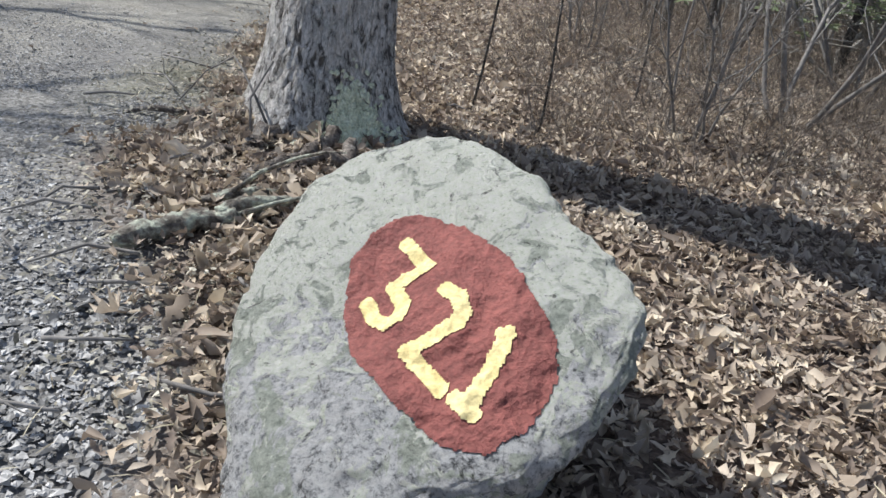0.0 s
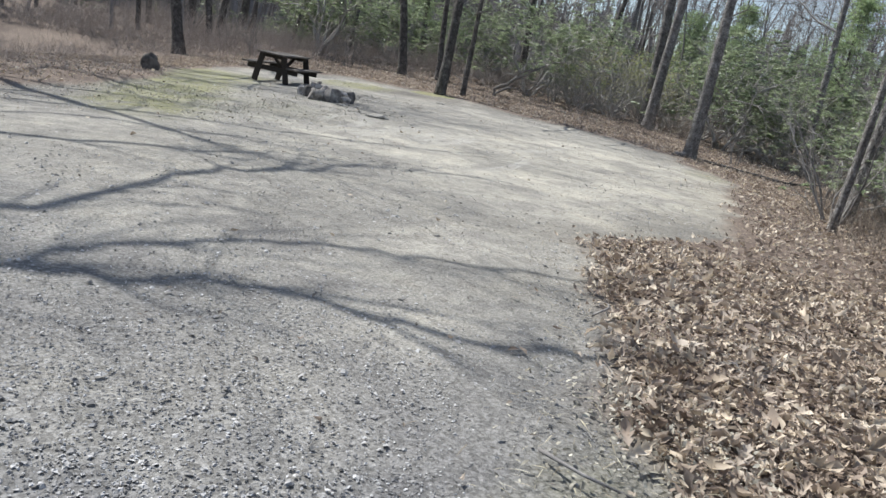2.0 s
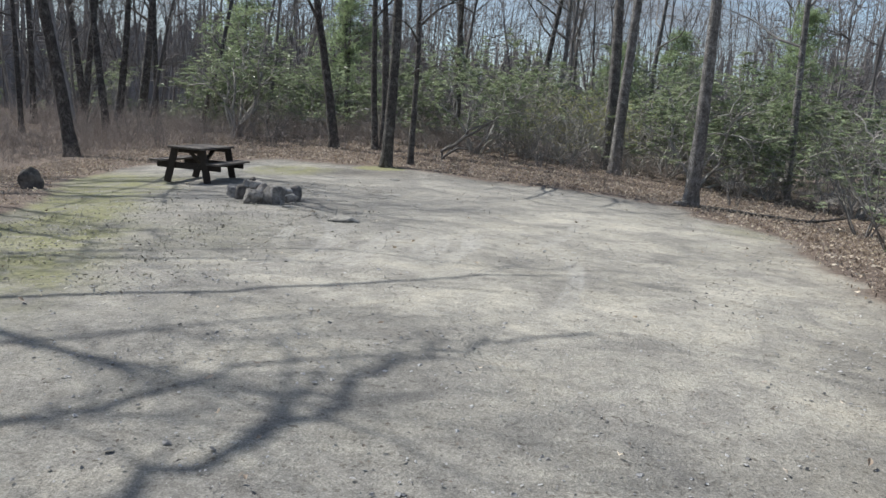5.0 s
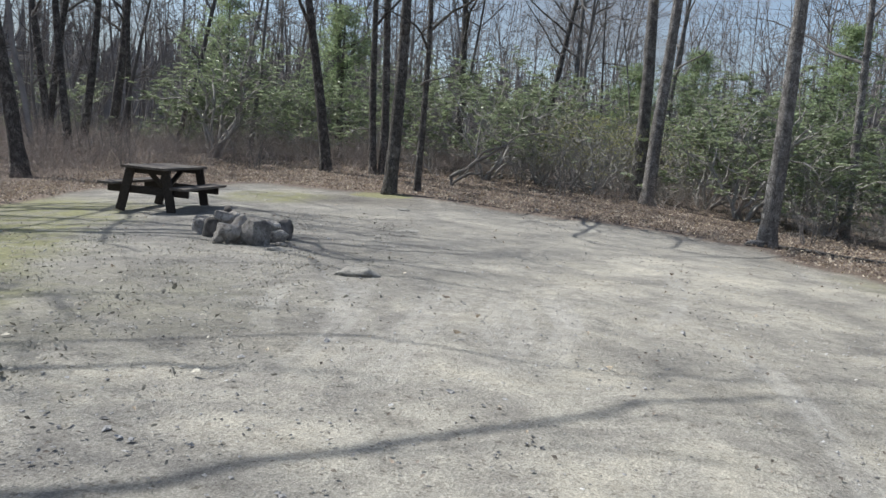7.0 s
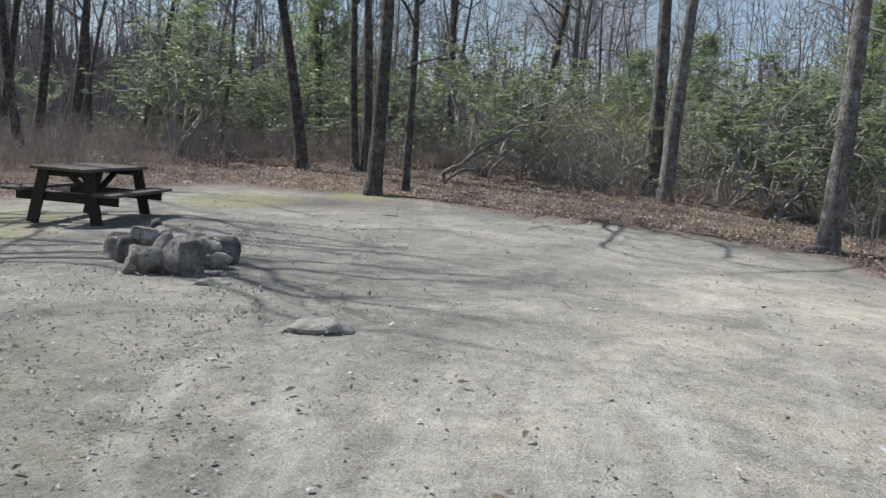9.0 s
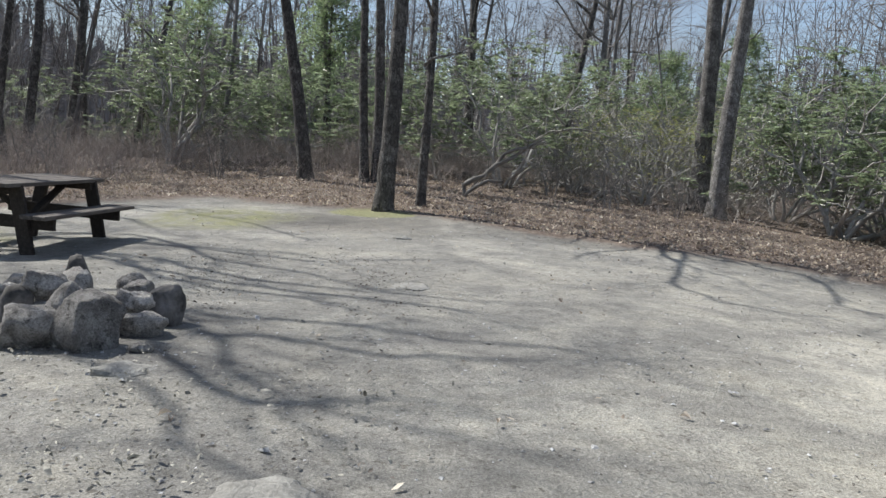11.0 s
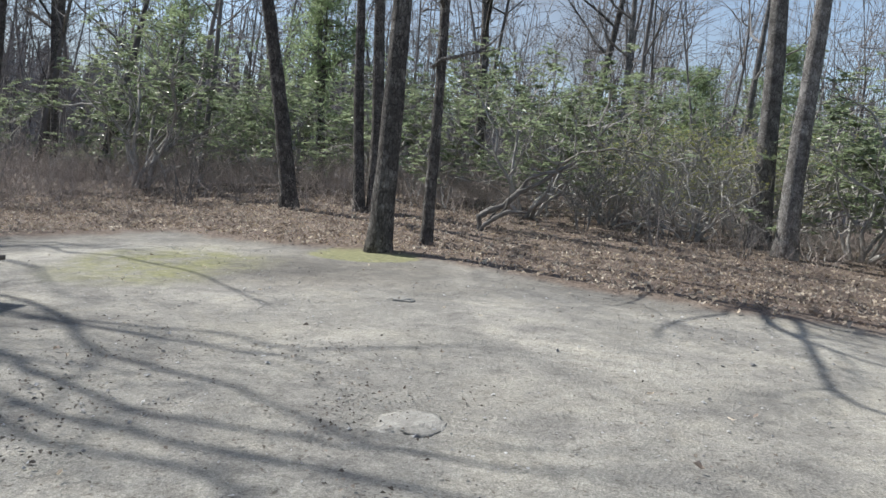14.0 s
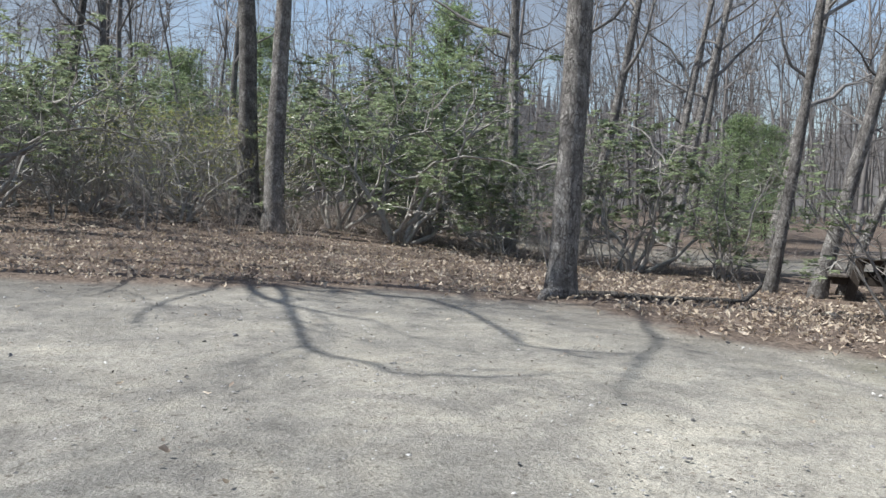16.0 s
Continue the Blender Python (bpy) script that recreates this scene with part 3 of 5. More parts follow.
def build_far_thicket():
    """The farther ranks of the woods: thin stems and boughs of many trees."""
    rng = random.Random(19)
    b = Build()
    for _ in range(1700):
        a = rng.uniform(-0.15, math.pi + 0.15)
        d = rng.uniform(56, 96)
        x, y = -3 + d * math.cos(a), 16 + d * math.sin(a)
        h, r = rng.uniform(9, 23), rng.uniform(0.035, 0.10)
        top = Vector((x + rng.gauss(0, 2.8), y + rng.gauss(0, 1.5), h))
        foot = Vector((x, y, -1.2))
        b.tube([foot, foot.lerp(top, 0.5) + Vector((rng.gauss(0, 0.6), rng.gauss(0, 0.6), 0)), top], [r, r * 0.75, r * 0.3], 3, cap=False)
        for _ in range(26):
            p = foot.lerp(top, rng.uniform(0.25, 1.0))
            e = p + Vector((rng.gauss(0, 1.7), rng.gauss(0, 1.2), rng.uniform(-0.2, 2.8)))
            b.tube([p, e], [r * 0.36, r * 0.15], 3, cap=False)
    tagged(new("far_thicket", b.mesh("far_thicket", M_FARWOOD)), "grey haze of distant bare stems and boughs", "woods", kind="stuff")


build_far_thicket()


# evergreen shrubs
def leaf_blade(b, p, d, up, length, width):
    """One bent blade of six points."""
    d, side = d.normalized(), d.cross(up)
    if side.length < 1e-3:
        side = d.orthogonal()
    side = side.normalized()
    n = side.cross(d)
    m = p + d * length * 0.5 + n * length * 0.06
    e = p + d * length - n * length * 0.08
    b.add((p, m - side * width / 2, e, m + side * width / 2), ((0, 2, 1), (0, 3, 2)))


def shrub_meshes(seed, height, spread, rosettes, length, mat, stems=7, low=0.25, blades=9):
    """Crooked pale stems with whorls of blades at the twig ends."""
    rng = random.Random(seed)
    s, lf = Build(), Build()
    tips = []

    def grow(p, d, size, r, level):
        pts = wander(rng, p, d, size, 6, (0.42, 0.36, 0.3)[level], 0.05)
        s.tube(pts, [max(r * (1 - 0.12 * i), 0.004) for i in range(7)], 5 if level == 0 else 3, cap=False)
        if level == 2:
            tips.extend(pts[4:])
            return
        for k in range(5 if level == 0 else 4):
            i = rng.randint(2, 6)
            dd = (pts[i] - pts[i - 1]).normalized() + Vector((rng.gauss(0, 0.8), rng.gauss(0, 0.8), rng.gauss(0.2, 0.45)))
            grow(pts[i], dd, size * rng.uniform(0.38, 0.62), r * 0.5, level + 1)

    for k in range(stems):
        a = 6.28 * k / stems + rng.uniform(-0.4, 0.4)
        out = spread / height * rng.uniform(0.25, 1.1)
        grow(Vector((0.12 * math.cos(a), 0.12 * math.sin(a), -0.05)), Vector((out * math.cos(a), out * math.sin(a), 1)), height * rng.uniform(0.6, 0.88), 0.034 * height / 2.5, 0)
    tips = [t for t in tips if t.z > low * height * rng.uniform(0.5, 1.3)]
    for _ in range(rosettes if tips else 0):
        c = rng.choice(tips) + Vector((rng.gauss(0, 0.09), rng.gauss(0, 0.09), rng.gauss(0.03, 0.07)))
        lean = Vector((rng.gauss(0, 0.35), rng.gauss(0, 0.35), 1)).normalized()
        for k in range(blades):
            a = 6.28 * k / blades + rng.uniform(-0.3, 0.3)
            d = Vector((math.cos(a), math.sin(a), rng.uniform(-0.45, 0.6)))
            leaf_blade(lf, c, d - lean * d.dot(lean) * 0.5, lean, length * rng.uniform(0.65, 1.2), length * 0.40)
    return s.mesh("branchwork", M_STEM), lf.mesh("foliage", mat, False)


LAUREL = [shrub_meshes(20 + i, h, w, nl, 0.125, M_LAUREL, 8, 0.26) for i, (h, w, nl) in enumerate(((3.9, 3.0, 760), (3.2, 2.8, 600), (4.8, 2.9, 820)))]
YELLOW = shrub_meshes(31, 2.6, 2.4, 520, 0.05, M_YELLOWLEAF, 12, 0.2, 5)
LAUREL_AT = [
    # along the front of the woods
    (2, -16.3, 34.6, 0, 1.08), (1, -13.2, 36.2, 90, 0.95), (0, -6.6, 34.0, 40, 1.0), (1, -8.8, 35.6, 120, 0.95), (0, 0.9, 32.0, 0, 1.12), (1, 0.2, 33.9, 200, 1.1),
    (1, 5.0, 29.6, 250, 1.1), (1, 2.9, 31.2, 30, 0.78), (1, 6.2, 28.4, 140, 0.5), (0, -4.9, 36.2, 220, 0.85), (1, 2.6, 34.4, 75, 1.05), (1, -18.9, 37.0, 300, 1.0),
    # deeper in
    (0, -10.6, 39.0, 310, 1.0), (2, -3.2, 40.5, 10, 0.95), (1, -20.5, 42.0, 15, 1.0), (0, -30, 45, 60, 1.0), (1, -35, 40, 100, 1.0), (0, 7.5, 38, 200, 1.0),
    (2, 0.2, 38.4, 330, 0.95), (0, 4.4, 37.5, 45, 1.1), (1, -16.0, 41.0, 80, 1.1), (0, -7.0, 41.5, 75, 1.0), (2, -13.0, 45.0, 160, 1.0), (1, -24.0, 47.0, 20, 1.1),
    (2, 2.0, 44.0, 290, 1.0), (2, 9.0, 44, 30, 0.9), (2, -6.5, 48.5, 130, 1.25), (2, -1.0, 51.0, 240, 1.3), (2, 7.5, 50.5, 300, 1.3), (2, -19.5, 48.0, 100, 1.2),
    (2, 13.5, 43, 140, 0.9), (1, 18, 40, 190, 1.0),
    # beyond the oak
    (1, 4.6, 22.5, 75, 0.75), (0, 7.0, 21.0, 10, 0.8), (1, 8.5, 17.0, 160, 0.9), (2, 9.5, 12.0, 220, 0.8), (0, 8.0, 8.0, 300, 0.7), (1, 11.0, 22.5, 80, 0.9),
    (1, 5.6, 12.8, 40, 0.85), (0, 4.6, 16.2, 120, 0.8), (1, 6.4, 10.2, 200, 0.8), (2, 7.4, 14.6, 260, 0.8), (0, 3.9, 19.5, 310, 0.8), (1, 4.7, 9.8, 130, 0.8)]
for kind, x, y, turn, size in LAUREL_AT:
    plant("evergreen_shrub", LAUREL[kind], x, y, turn, size, "evergreen shrub with glossy leaf whorls and pale twisted stems", "shrub", "evergreen shrubs")
for x, y, turn, size in ((-4.9, 34.2, 0, 0.8), (-3.2, 33.4, 70, 0.95), (-2.0, 35.0, 200, 1.15), (-3.9, 36.8, 160, 1.2), (-0.8, 36.4, 250, 1.1), (3.0, 31.6, 100, 0.55), (-2.4, 38.6, 30, 1.2)):
    plant("budding_shrub", YELLOW, x, y, turn, size, "thin twiggy shrub with fresh yellow-green leaves", "shrub", "budding shrubs")


def pine_meshes(seed, height, width):
    rng = random.Random(seed)
    t, nd = Build(), Build()
    t.tube([(0, 0, -0.1), (0.03, 0, height * 0.5), (0, 0.03, height)], [0.11, 0.07, 0.01], 8)
    z = 0.5
    while z < height:
        w = width * (1 - z / height) ** 0.75 * rng.uniform(0.75, 1.15)
        for k in range(4):
            a = rng.uniform(0, 6.28)
            d = Vector((math.cos(a), math.sin(a), rng.uniform(0.0, 0.5)))
            pts = wander(rng, (0, 0, z), d, w, 4, 0.1, 0.03)
            t.tube(pts, [0.022, 0.018, 0.013, 0.009, 0.004], 3, cap=False)
            for p in pts[1:]:
                for _ in range(5):
                    c = p + Vector((rng.gauss(0, 0.28), rng.gauss(0, 0.28), rng.gauss(0, 0.16)))
                    for _ in range(6):
                        dd = Vector((rng.gauss(0, 1), rng.gauss(0, 1), rng.gauss(0.25, 0.7)))
                        leaf_blade(nd, c, dd, Vector((0, 0, 1)), rng.uniform(0.16, 0.28), 0.035)
        z += rng.uniform(0.34, 0.5)
    return t.mesh("trunk", M_DARKBARK), nd.mesh("needles", M_NEEDLE, False)


PINES = [pine_meshes(50, 5.6, 2.9), pine_meshes(51, 7.5, 3.3)]
for kind, x, y, turn, size in ((0, -13.4, 39.4, 0, 1.08), (1, -20.0, 43.0, 60, 1.05), (0, -1.2, 50.0, 120, 1.1), (1, 5.2, 38.9, 20, 0.95), (1, 1.2, 46.5, 90, 0.9),
                               (0, 12.0, 33.5, 45, 0.7), (1, -40, 46, 10, 1.0), (0, 16.0, 36.0, 200, 0.7)):
    plant("young_pine", PINES[kind], x, y, turn, size, "young pine with soft green needles", "pine tree", "young pines")


# picnic tables
def board(lx, ly, lz, bevel=0.006):
    bm = bmesh.new()
    bmesh.ops.create_cube(bm, size=1.0, matrix=Matrix.Diagonal((lx, ly, lz, 1)))
    bmesh.ops.bevel(bm, geom=bm.edges[:], offset=bevel, segments=1, affect="EDGES")
    return bm


def board_mesh(name, lx, ly, lz, mat):
    me = bpy.data.meshes.new(name)
    bm = board(lx, ly, lz)
    bm.to_mesh(me)
    bm.free()
    me.materials.append(mat)
    return me


def picnic_table(m, label):
    ob = base_at("picnic_table", m, label, "picnic table", "picnic tables")
    long = 1.85
    top = board_mesh("plank", 0.14, long, 0.042, M_PLANK)
    for k in range(5):
        part("tabletop_plank", top, ob, "", pose(-0.296 + 0.148 * k, 0, 0.735))
    seat = board_mesh("plank", 0.135, long, 0.042, M_PLANK)
    for s in (-1, 1):
        for k in range(2):
            part("seat_plank", seat, ob, "", pose(s * (0.545 + 0.142 * k), 0, 0.435))
    beam = board_mesh("beam", 1.40, 0.045, 0.13, M_DARKWOOD)
    cleat = board_mesh("cleat", 0.68, 0.045, 0.09, M_DARKWOOD)
    lean = 12.0
    leg = board_mesh("leg", 0.15, 0.05, 0.755, M_DARKWOOD)
    brace = board_mesh("brace", 0.09, 0.74, 0.045, M_DARKWOOD)
    for e in (-1, 1):
        y = e * 0.66
        part("seat_beam", beam, ob, "", pose(0, y, 0.349))
        part("top_cleat", cleat, ob, "", pose(0, y, 0.669))
        for s in (-1, 1):
            part("leg", leg, ob, "", pose(s * 0.37, y + e * 0.05, 0.352, 0, -s * lean, 0))
        part("brace", brace, ob, "", pose(0, e * 0.36, 0.515, e * 28, 0, 0))
    return ob


picnic_table(pose(-10.86, 21.78, ground_z(-10.86, 21.78), 0.6, 1.0, 5), "weathered dark wooden picnic table with attached benches on the clearing")


# stones
M_PALEROCK = simple("pale_sandy_rock", 9, [(0.3, (0.25, 0.243, 0.222)), (0.7, (0.44, 0.43, 0.395))], 0.9, 0.8, 0.015, 7)


def stone_mesh(seed, sx, sy, sz, mat, rough=0.12, sub=4, extra=(), blocky=True):
    bm = bmesh.new()
    bmesh.ops.create_icosphere(bm, subdivisions=sub, radius=1.0)
    rng = random.Random(seed)
    cuts = [(Vector((rng.gauss(0, 1), rng.gauss(0, 1), rng.gauss(0, 1))).normalized(), rng.uniform(0.66, 0.9)) for _ in range(7)]
    for axis in ((1, 0, 0), (-1, 0, 0), (0, 1, 0), (0, -1, 0), (0, 0, 1)) if blocky else ():
        cuts.append(((Vector(axis) + Vector((rng.gauss(0, 0.22), rng.gauss(0, 0.22), rng.gauss(0, 0.22)))).normalized(), rng.uniform(0.66, 0.88)))
    cuts += [(Vector(c[:3]).normalized(), c[3]) for c in extra]
    for v in bm.verts:
        p = v.co.copy()
        for n, d in cuts:
            over = p.dot(n) - d
            if over > 0:
                p -= n * over * 0.93
        q = p * 1.4 + Vector((seed * 3.1, 0, 0))
        p *= 1 + rough * noise.noise(q) + rough * 0.4 * noise.noise(q * 3.5) + rough * 0.22 * noise.noise(q * 9) + rough * 0.12 * noise.noise(q * 19)
        v.co = Vector((p.x * sx, p.y * sy, p.z * sz))
    me = bpy.data.meshes.new("stone")
    bm.to_mesh(me)
    bm.free()
    me.polygons.foreach_set("use_smooth", [True] * len(me.polygons))
    me.materials.append(mat)
    return me


def stone(name, seed, x, y, sx, sy, sz, turn, mat, label, sink=0.15, lift=0.0, tip=0, group="", category="rock", extra=()):
    sx, sy, sz = sx * 1.16, sy * 1.16, sz * 1.42
    ob = new(name, stone_mesh(seed, sx, sy, sz, mat, 0.17 if sink < 0.8 else 0.3, extra=extra, blocky=sink < 0.8))
    ob.matrix_basis = pose(x, y, ground_z(x, y) + sz * (1 - sink) * 0.9 + lift, tip, tip * 0.5, turn)
    return tagged(ob, label, category, group)


RING = [  # x, y, half sizes, turn, lift, tip
    (-7.84, 17.92, 0.20, 0.15, 0.115, 10, 0.0, 0), (-7.60, 17.98, 0.245, 0.19, 0.185, -8, 0.0, -6), (-8.33, 18.42, 0.10, 0.13, 0.12, 30, 0.0, 8), (-8.19, 18.50, 0.12, 0.09, 0.075, 15, 0.19, 6),
    (-8.22, 18.86, 0.11, 0.09, 0.15, -5, 0.0, 0), (-8.48, 19.25, 0.10, 0.085, 0.165, 12, 0.0, 5), (-7.84, 18.22, 0.10, 0.10, 0.11, 0, 0.10, 0), (-7.66, 18.62, 0.13, 0.10, 0.11, 20, 0.0, 8),
    (-7.43, 18.36, 0.15, 0.09, 0.075, 14, 0.0, -6), (-7.46, 18.72, 0.11, 0.11, 0.13, 0, 0.0, 0), (-7.88, 19.10, 0.11, 0.09, 0.10, 40, 0.0, 0), (-8.16, 19.46, 0.12, 0.08, 0.08, 60, 0.0, 0),
    (-8.74, 19.0, 0.15, 0.10, 0.10, 15, 0.0, 0), (-8.58, 18.68, 0.12, 0.12, 0.10, 60, 0.0, 10), (-7.51, 18.48, 0.11, 0.08, 0.05, 25, 0.14, 10), (-7.2, 18.0, 0.07, 0.05, 0.02, 25, 0.0, 0)]
for i, (x, y, a, b_, c, turn, up, tip) in enumerate(RING):
    sooty = i in (2, 5, 9)
    stone("fire_ring_stone", 200 + i, x, y, a, b_, c, turn, M_SOOT if sooty else M_STONE,
          "angular grey stone of the campfire ring" + (", blackened by soot" if sooty else ""), 0.42, up, tip, "campfire ring stones", extra=((-0.72, -0.25, 0.55, 0.42), (0.15, -0.1, 1.0, 0.62), (0.97, -0.2, 0.1, 0.58), (-0.1, -1.0, 0.22, 0.60)) if i == 1 else ())
stone("flat_rock", 231, -5.74, 16.36, 0.19, 0.13, 0.055, 15, M_PALEROCK, "flat grey rock half buried in the sandy ground", 1.0)
stone("buried_rock", 233, -6.22, 20.75, 0.20, 0.14, 0.02, 70, M_PALEROCK, "flat pale rock buried level with the sand", 1.25)
stone("buried_rock", 234, -7.1, 24.2, 0.12, 0.08, 0.025, 10, M_PALEROCK, "small flat pale rock buried in the sand", 0.9)
stone("buried_rock", 235, -7.07, 17.60, 0.15, 0.12, 0.03, 20, M_PALEROCK, "low pale rock buried beside the fire ring", 1.15)
stone("dark_rock", 236, -12.7, 18.75, 0.2, 0.15, 0.17, 35, M_SOOT, "dark angular rock among dry leaves", 0.2)


# the numbered boulder
BOULDER = Matrix(((0.9567, 0.0, -0.2911, 1.597), (-0.1127, 0.9220, -0.3705, 2.516), (0.2684, 0.3872, 0.8821, 0.188), (0, 0, 0, 1)))


def boulder_material():
    m, n, l, b = material("lichened_granite", 0.93)
    co = n.new("ShaderNodeTexCoord").outputs["Object"]
    f1, rock = noise_ramp(n, l, 46, [(0.36, (0.07, 0.075, 0.082)), (0.43, (0.40, 0.415, 0.44)), (0.50, (0.76, 0.77, 0.79)), (0.62, (0.95, 0.955, 0.96))], detail=8, rough=0.8)
    f2, film = noise_ramp(n, l, 50, [(0.36, (0.20, 0.225, 0.195)), (0.45, (0.46, 0.505, 0.44)), (0.54, (0.62, 0.665, 0.59)), (0.64, (0.80, 0.84, 0.76))], detail=9, rough=0.8)
    f3, crust = noise_ramp(n, l, 85, [(0.33, (0.30, 0.35, 0.27)), (0.42, (0.86, 0.91, 0.79)), (0.56, (0.97, 0.985, 0.93))], detail=7, rough=0.75)
    sep = n.new("ShaderNodeSeparateXYZ")
    l.new(co, sep.inputs[0])
    diag = n.new("ShaderNodeMath")
    diag.operation = "MULTIPLY_ADD"
    diag.inputs[1].default_value = -0.15
    l.new(sep.outputs["X"], diag.inputs[0])
    l.new(sep.outputs["Y"], diag.inputs[2])
    upper = mapped(n, l, diag.outputs[0], -0.5, 0.3, -0.085, 0.075)

    def spread(scale, lo, hi, detail):
        f, _ = noise_ramp(n, l, scale, [(0, (0, 0, 0)), (1, (1, 1, 1))], detail=detail, rough=0.68, distort=0.6)
        add = n.new("ShaderNodeMath")
        l.new(f, add.inputs[0])
        l.new(upper, add.inputs[1])
        return mapped(n, l, add.outputs[0], lo, hi)

    a_film, a_crust = spread(5.0, 0.46, 0.49, 10), spread(12, 0.485, 0.515, 11)
    f4, pits = noise_ramp(n, l, 17, [(0.37, (0.08, 0.08, 0.08)), (0.42, (1, 1, 1))], detail=10, rough=0.8, distort=0.8)
    col = mix(n, l, a_crust, mix(n, l, a_film, rock, film), crust)
    l.new(mix(n, l, 0.9, col, pits, "MULTIPLY"), b.inputs["Base Color"])
    f5, _ = noise_ramp(n, l, 42, [(0, (0, 0, 0)), (1, (1, 1, 1))], detail=12, rough=0.85)
    high = n.new("ShaderNodeMath")
    high.operation = "MULTIPLY_ADD"
    high.inputs[1].default_value = 0.45
    l.new(a_crust, high.inputs[0])
    l.new(f5, high.inputs[2])
    bump(n, l, b, high.outputs[0], 1.0, 0.042)
    return m


M_BOULDER = boulder_material()
M_RED = simple("dark_red_paint", 8, [(0.3, (0.21, 0.062, 0.056)), (0.7, (0.31, 0.098, 0.086))], 0.75, 0.9, 0.012, 8)
M_CREAM = simple("pale_yellow_paint", 8, [(0.3, (0.78, 0.62, 0.26)), (0.7, (0.92, 0.80, 0.42))], 0.8, 0.6, 0.008, 8)
OUTLINE = [(0, 0.455), (21, 0.422), (46, 0.375), (77, 0.485), (97, 0.62), (109, 0.66), (123, 0.68), (135, 0.66), (152, 0.58), (175, 0.50), (198, 0.50), (219, 0.51),
           (238, 0.60), (251, 0.60), (266, 0.54), (283, 0.48), (301, 0.48), (315, 0.47), (334, 0.47), (360, 0.455)]


def outline_radius(deg):
    return float(np.interp(deg % 360, [a for a, _ in OUTLINE], [r for _, r in OUTLINE])) * 1.05


def build_boulder():
    bm = bmesh.new()
    bmesh.ops.create_icosphere(bm, subdivisions=6, radius=1.0)
    for v in bm.verts:
        x, y, z = v.co
        rho = math.hypot(x, y)
        r = outline_radius(math.degrees(math.atan2(y, x)))
        px, py = (x / rho, y / rho) if rho > 1e-6 else (0, 0)
        if z < 0:
            r *= 1 + 0.42 * z * max(0.0, px - 0.4 * py)
        s = rho ** (0.62 if z > 0 else 0.55)
        up = 0.075 * z ** 0.8 if z > 0 else -0.58 * (-z) ** 1.25
        p = Vector((px * r * s, py * r * s, up - 0.072))
        q = p * 3.2
        cell = noise.voronoi(q * 1.1 + Vector((3, 1, 7)))[0]
        ledge = noise.voronoi(Vector((q.x * 3 - q.y * 1.2, q.y * 2.2 + q.x, q.z * 3)))[0]
        d = 0.03 * noise.noise(q) + 0.03 * min(cell[1] - cell[0], 0.5) + 0.014 * noise.noise(q * 3.1) + 0.012 * min((ledge[1] - ledge[0]) * 2.0, 0.6) + 0.009 * noise.noise(q * 8) + 0.008 * abs(noise.noise(q * 19))
        v.co = p + Vector((px * rho, py * rho, z)).normalized() * d
    me = bpy.data.meshes.new("rock")
    bm.to_mesh(me)
    me.polygons.foreach_set("use_smooth", [True] * len(me.polygons))
    me.materials.append(M_BOULDER)
    ob = base_at("numbered_boulder", BOULDER, "grey-green lichened boulder with a red patch and the yellow number 321", "boulder")
    part("rock", me, ob)
    from mathutils.bvhtree import BVHTree
    tree = BVHTree.FromBMesh(bm)

    def on_face(x, y, lift):
        hit = tree.ray_cast(Vector((x, y, 2)), Vector((0, 0, -1)))
        return Vector((x, y, (hit[0].z if hit[0] else 0.1) + lift))

    def painted(name, mat, inside, box, lift, label):
        """A skin of paint over the rock where inside(x, y) holds."""
        step = 0.0045
        xs, ys = np.arange(box[0], box[2], step), np.arange(box[1], box[3], step)
        at, v, f = {}, [], []
        for j, y in enumerate(ys):
            for i, x in enumerate(xs):
                if inside(x + step / 2, y + step / 2):
                    quad = []
                    for a, c in ((i, j), (i + 1, j), (i + 1, j + 1), (i, j + 1)):
                        if (a, c) not in at:
                            at[a, c] = len(v)
                            v.append(on_face(box[0] + a * step, box[1] + c * step, lift))
                        quad.append(at[a, c])
                    f.append(tuple(quad))
        b = Build()
        b.v, b.f = [tuple(p) for p in v], f
        part(name, b.mesh(name, mat), ob, label)

    red = [(-0.086, 0.265), (-0.162, 0.222), (-0.228, 0.099), (-0.209, -0.051), (-0.143, -0.184), (-0.018, -0.299), (0.117, -0.397),
           (0.209, -0.407), (0.278, -0.351), (0.325, -0.231), (0.314, -0.131), (0.243, -0.004), (0.174, 0.104), (0.04, 0.218)]

    def in_red(x, y):
        wx, wy = x + 0.006 * noise.noise(Vector((x * 60, y * 60, 0))), y + 0.006 * noise.noise(Vector((x * 60, y * 60, 5)))
        odd = False
        for (ax, ay), (bx, by) in zip(red, red[1:] + red[:1]):
            if (ay > wy) != (by > wy) and wx < (bx - ax) * (wy - ay) / (by - ay) + ax:
                odd = not odd
        return odd

    painted("painted_patch", M_RED, in_red, (-0.25, -0.43, 0.35, 0.29), 0.003, "matt dark red paint")

    def stroke(points, half):
        pts = [Vector(p) for p in points]

        def test(x, y):
            p = Vector((x + 0.004 * noise.noise(Vector((x * 70, y * 70, 9))), y + 0.004 * noise.noise(Vector((x * 70, y * 70, 3)))))
            for a, c in zip(pts, pts[1:]):
                e = c - a
                t = min(max((p - a).dot(e) / e.length_squared, 0), 1)
                if (p - a - e * t).length < half:
                    return True
            return False
        return test

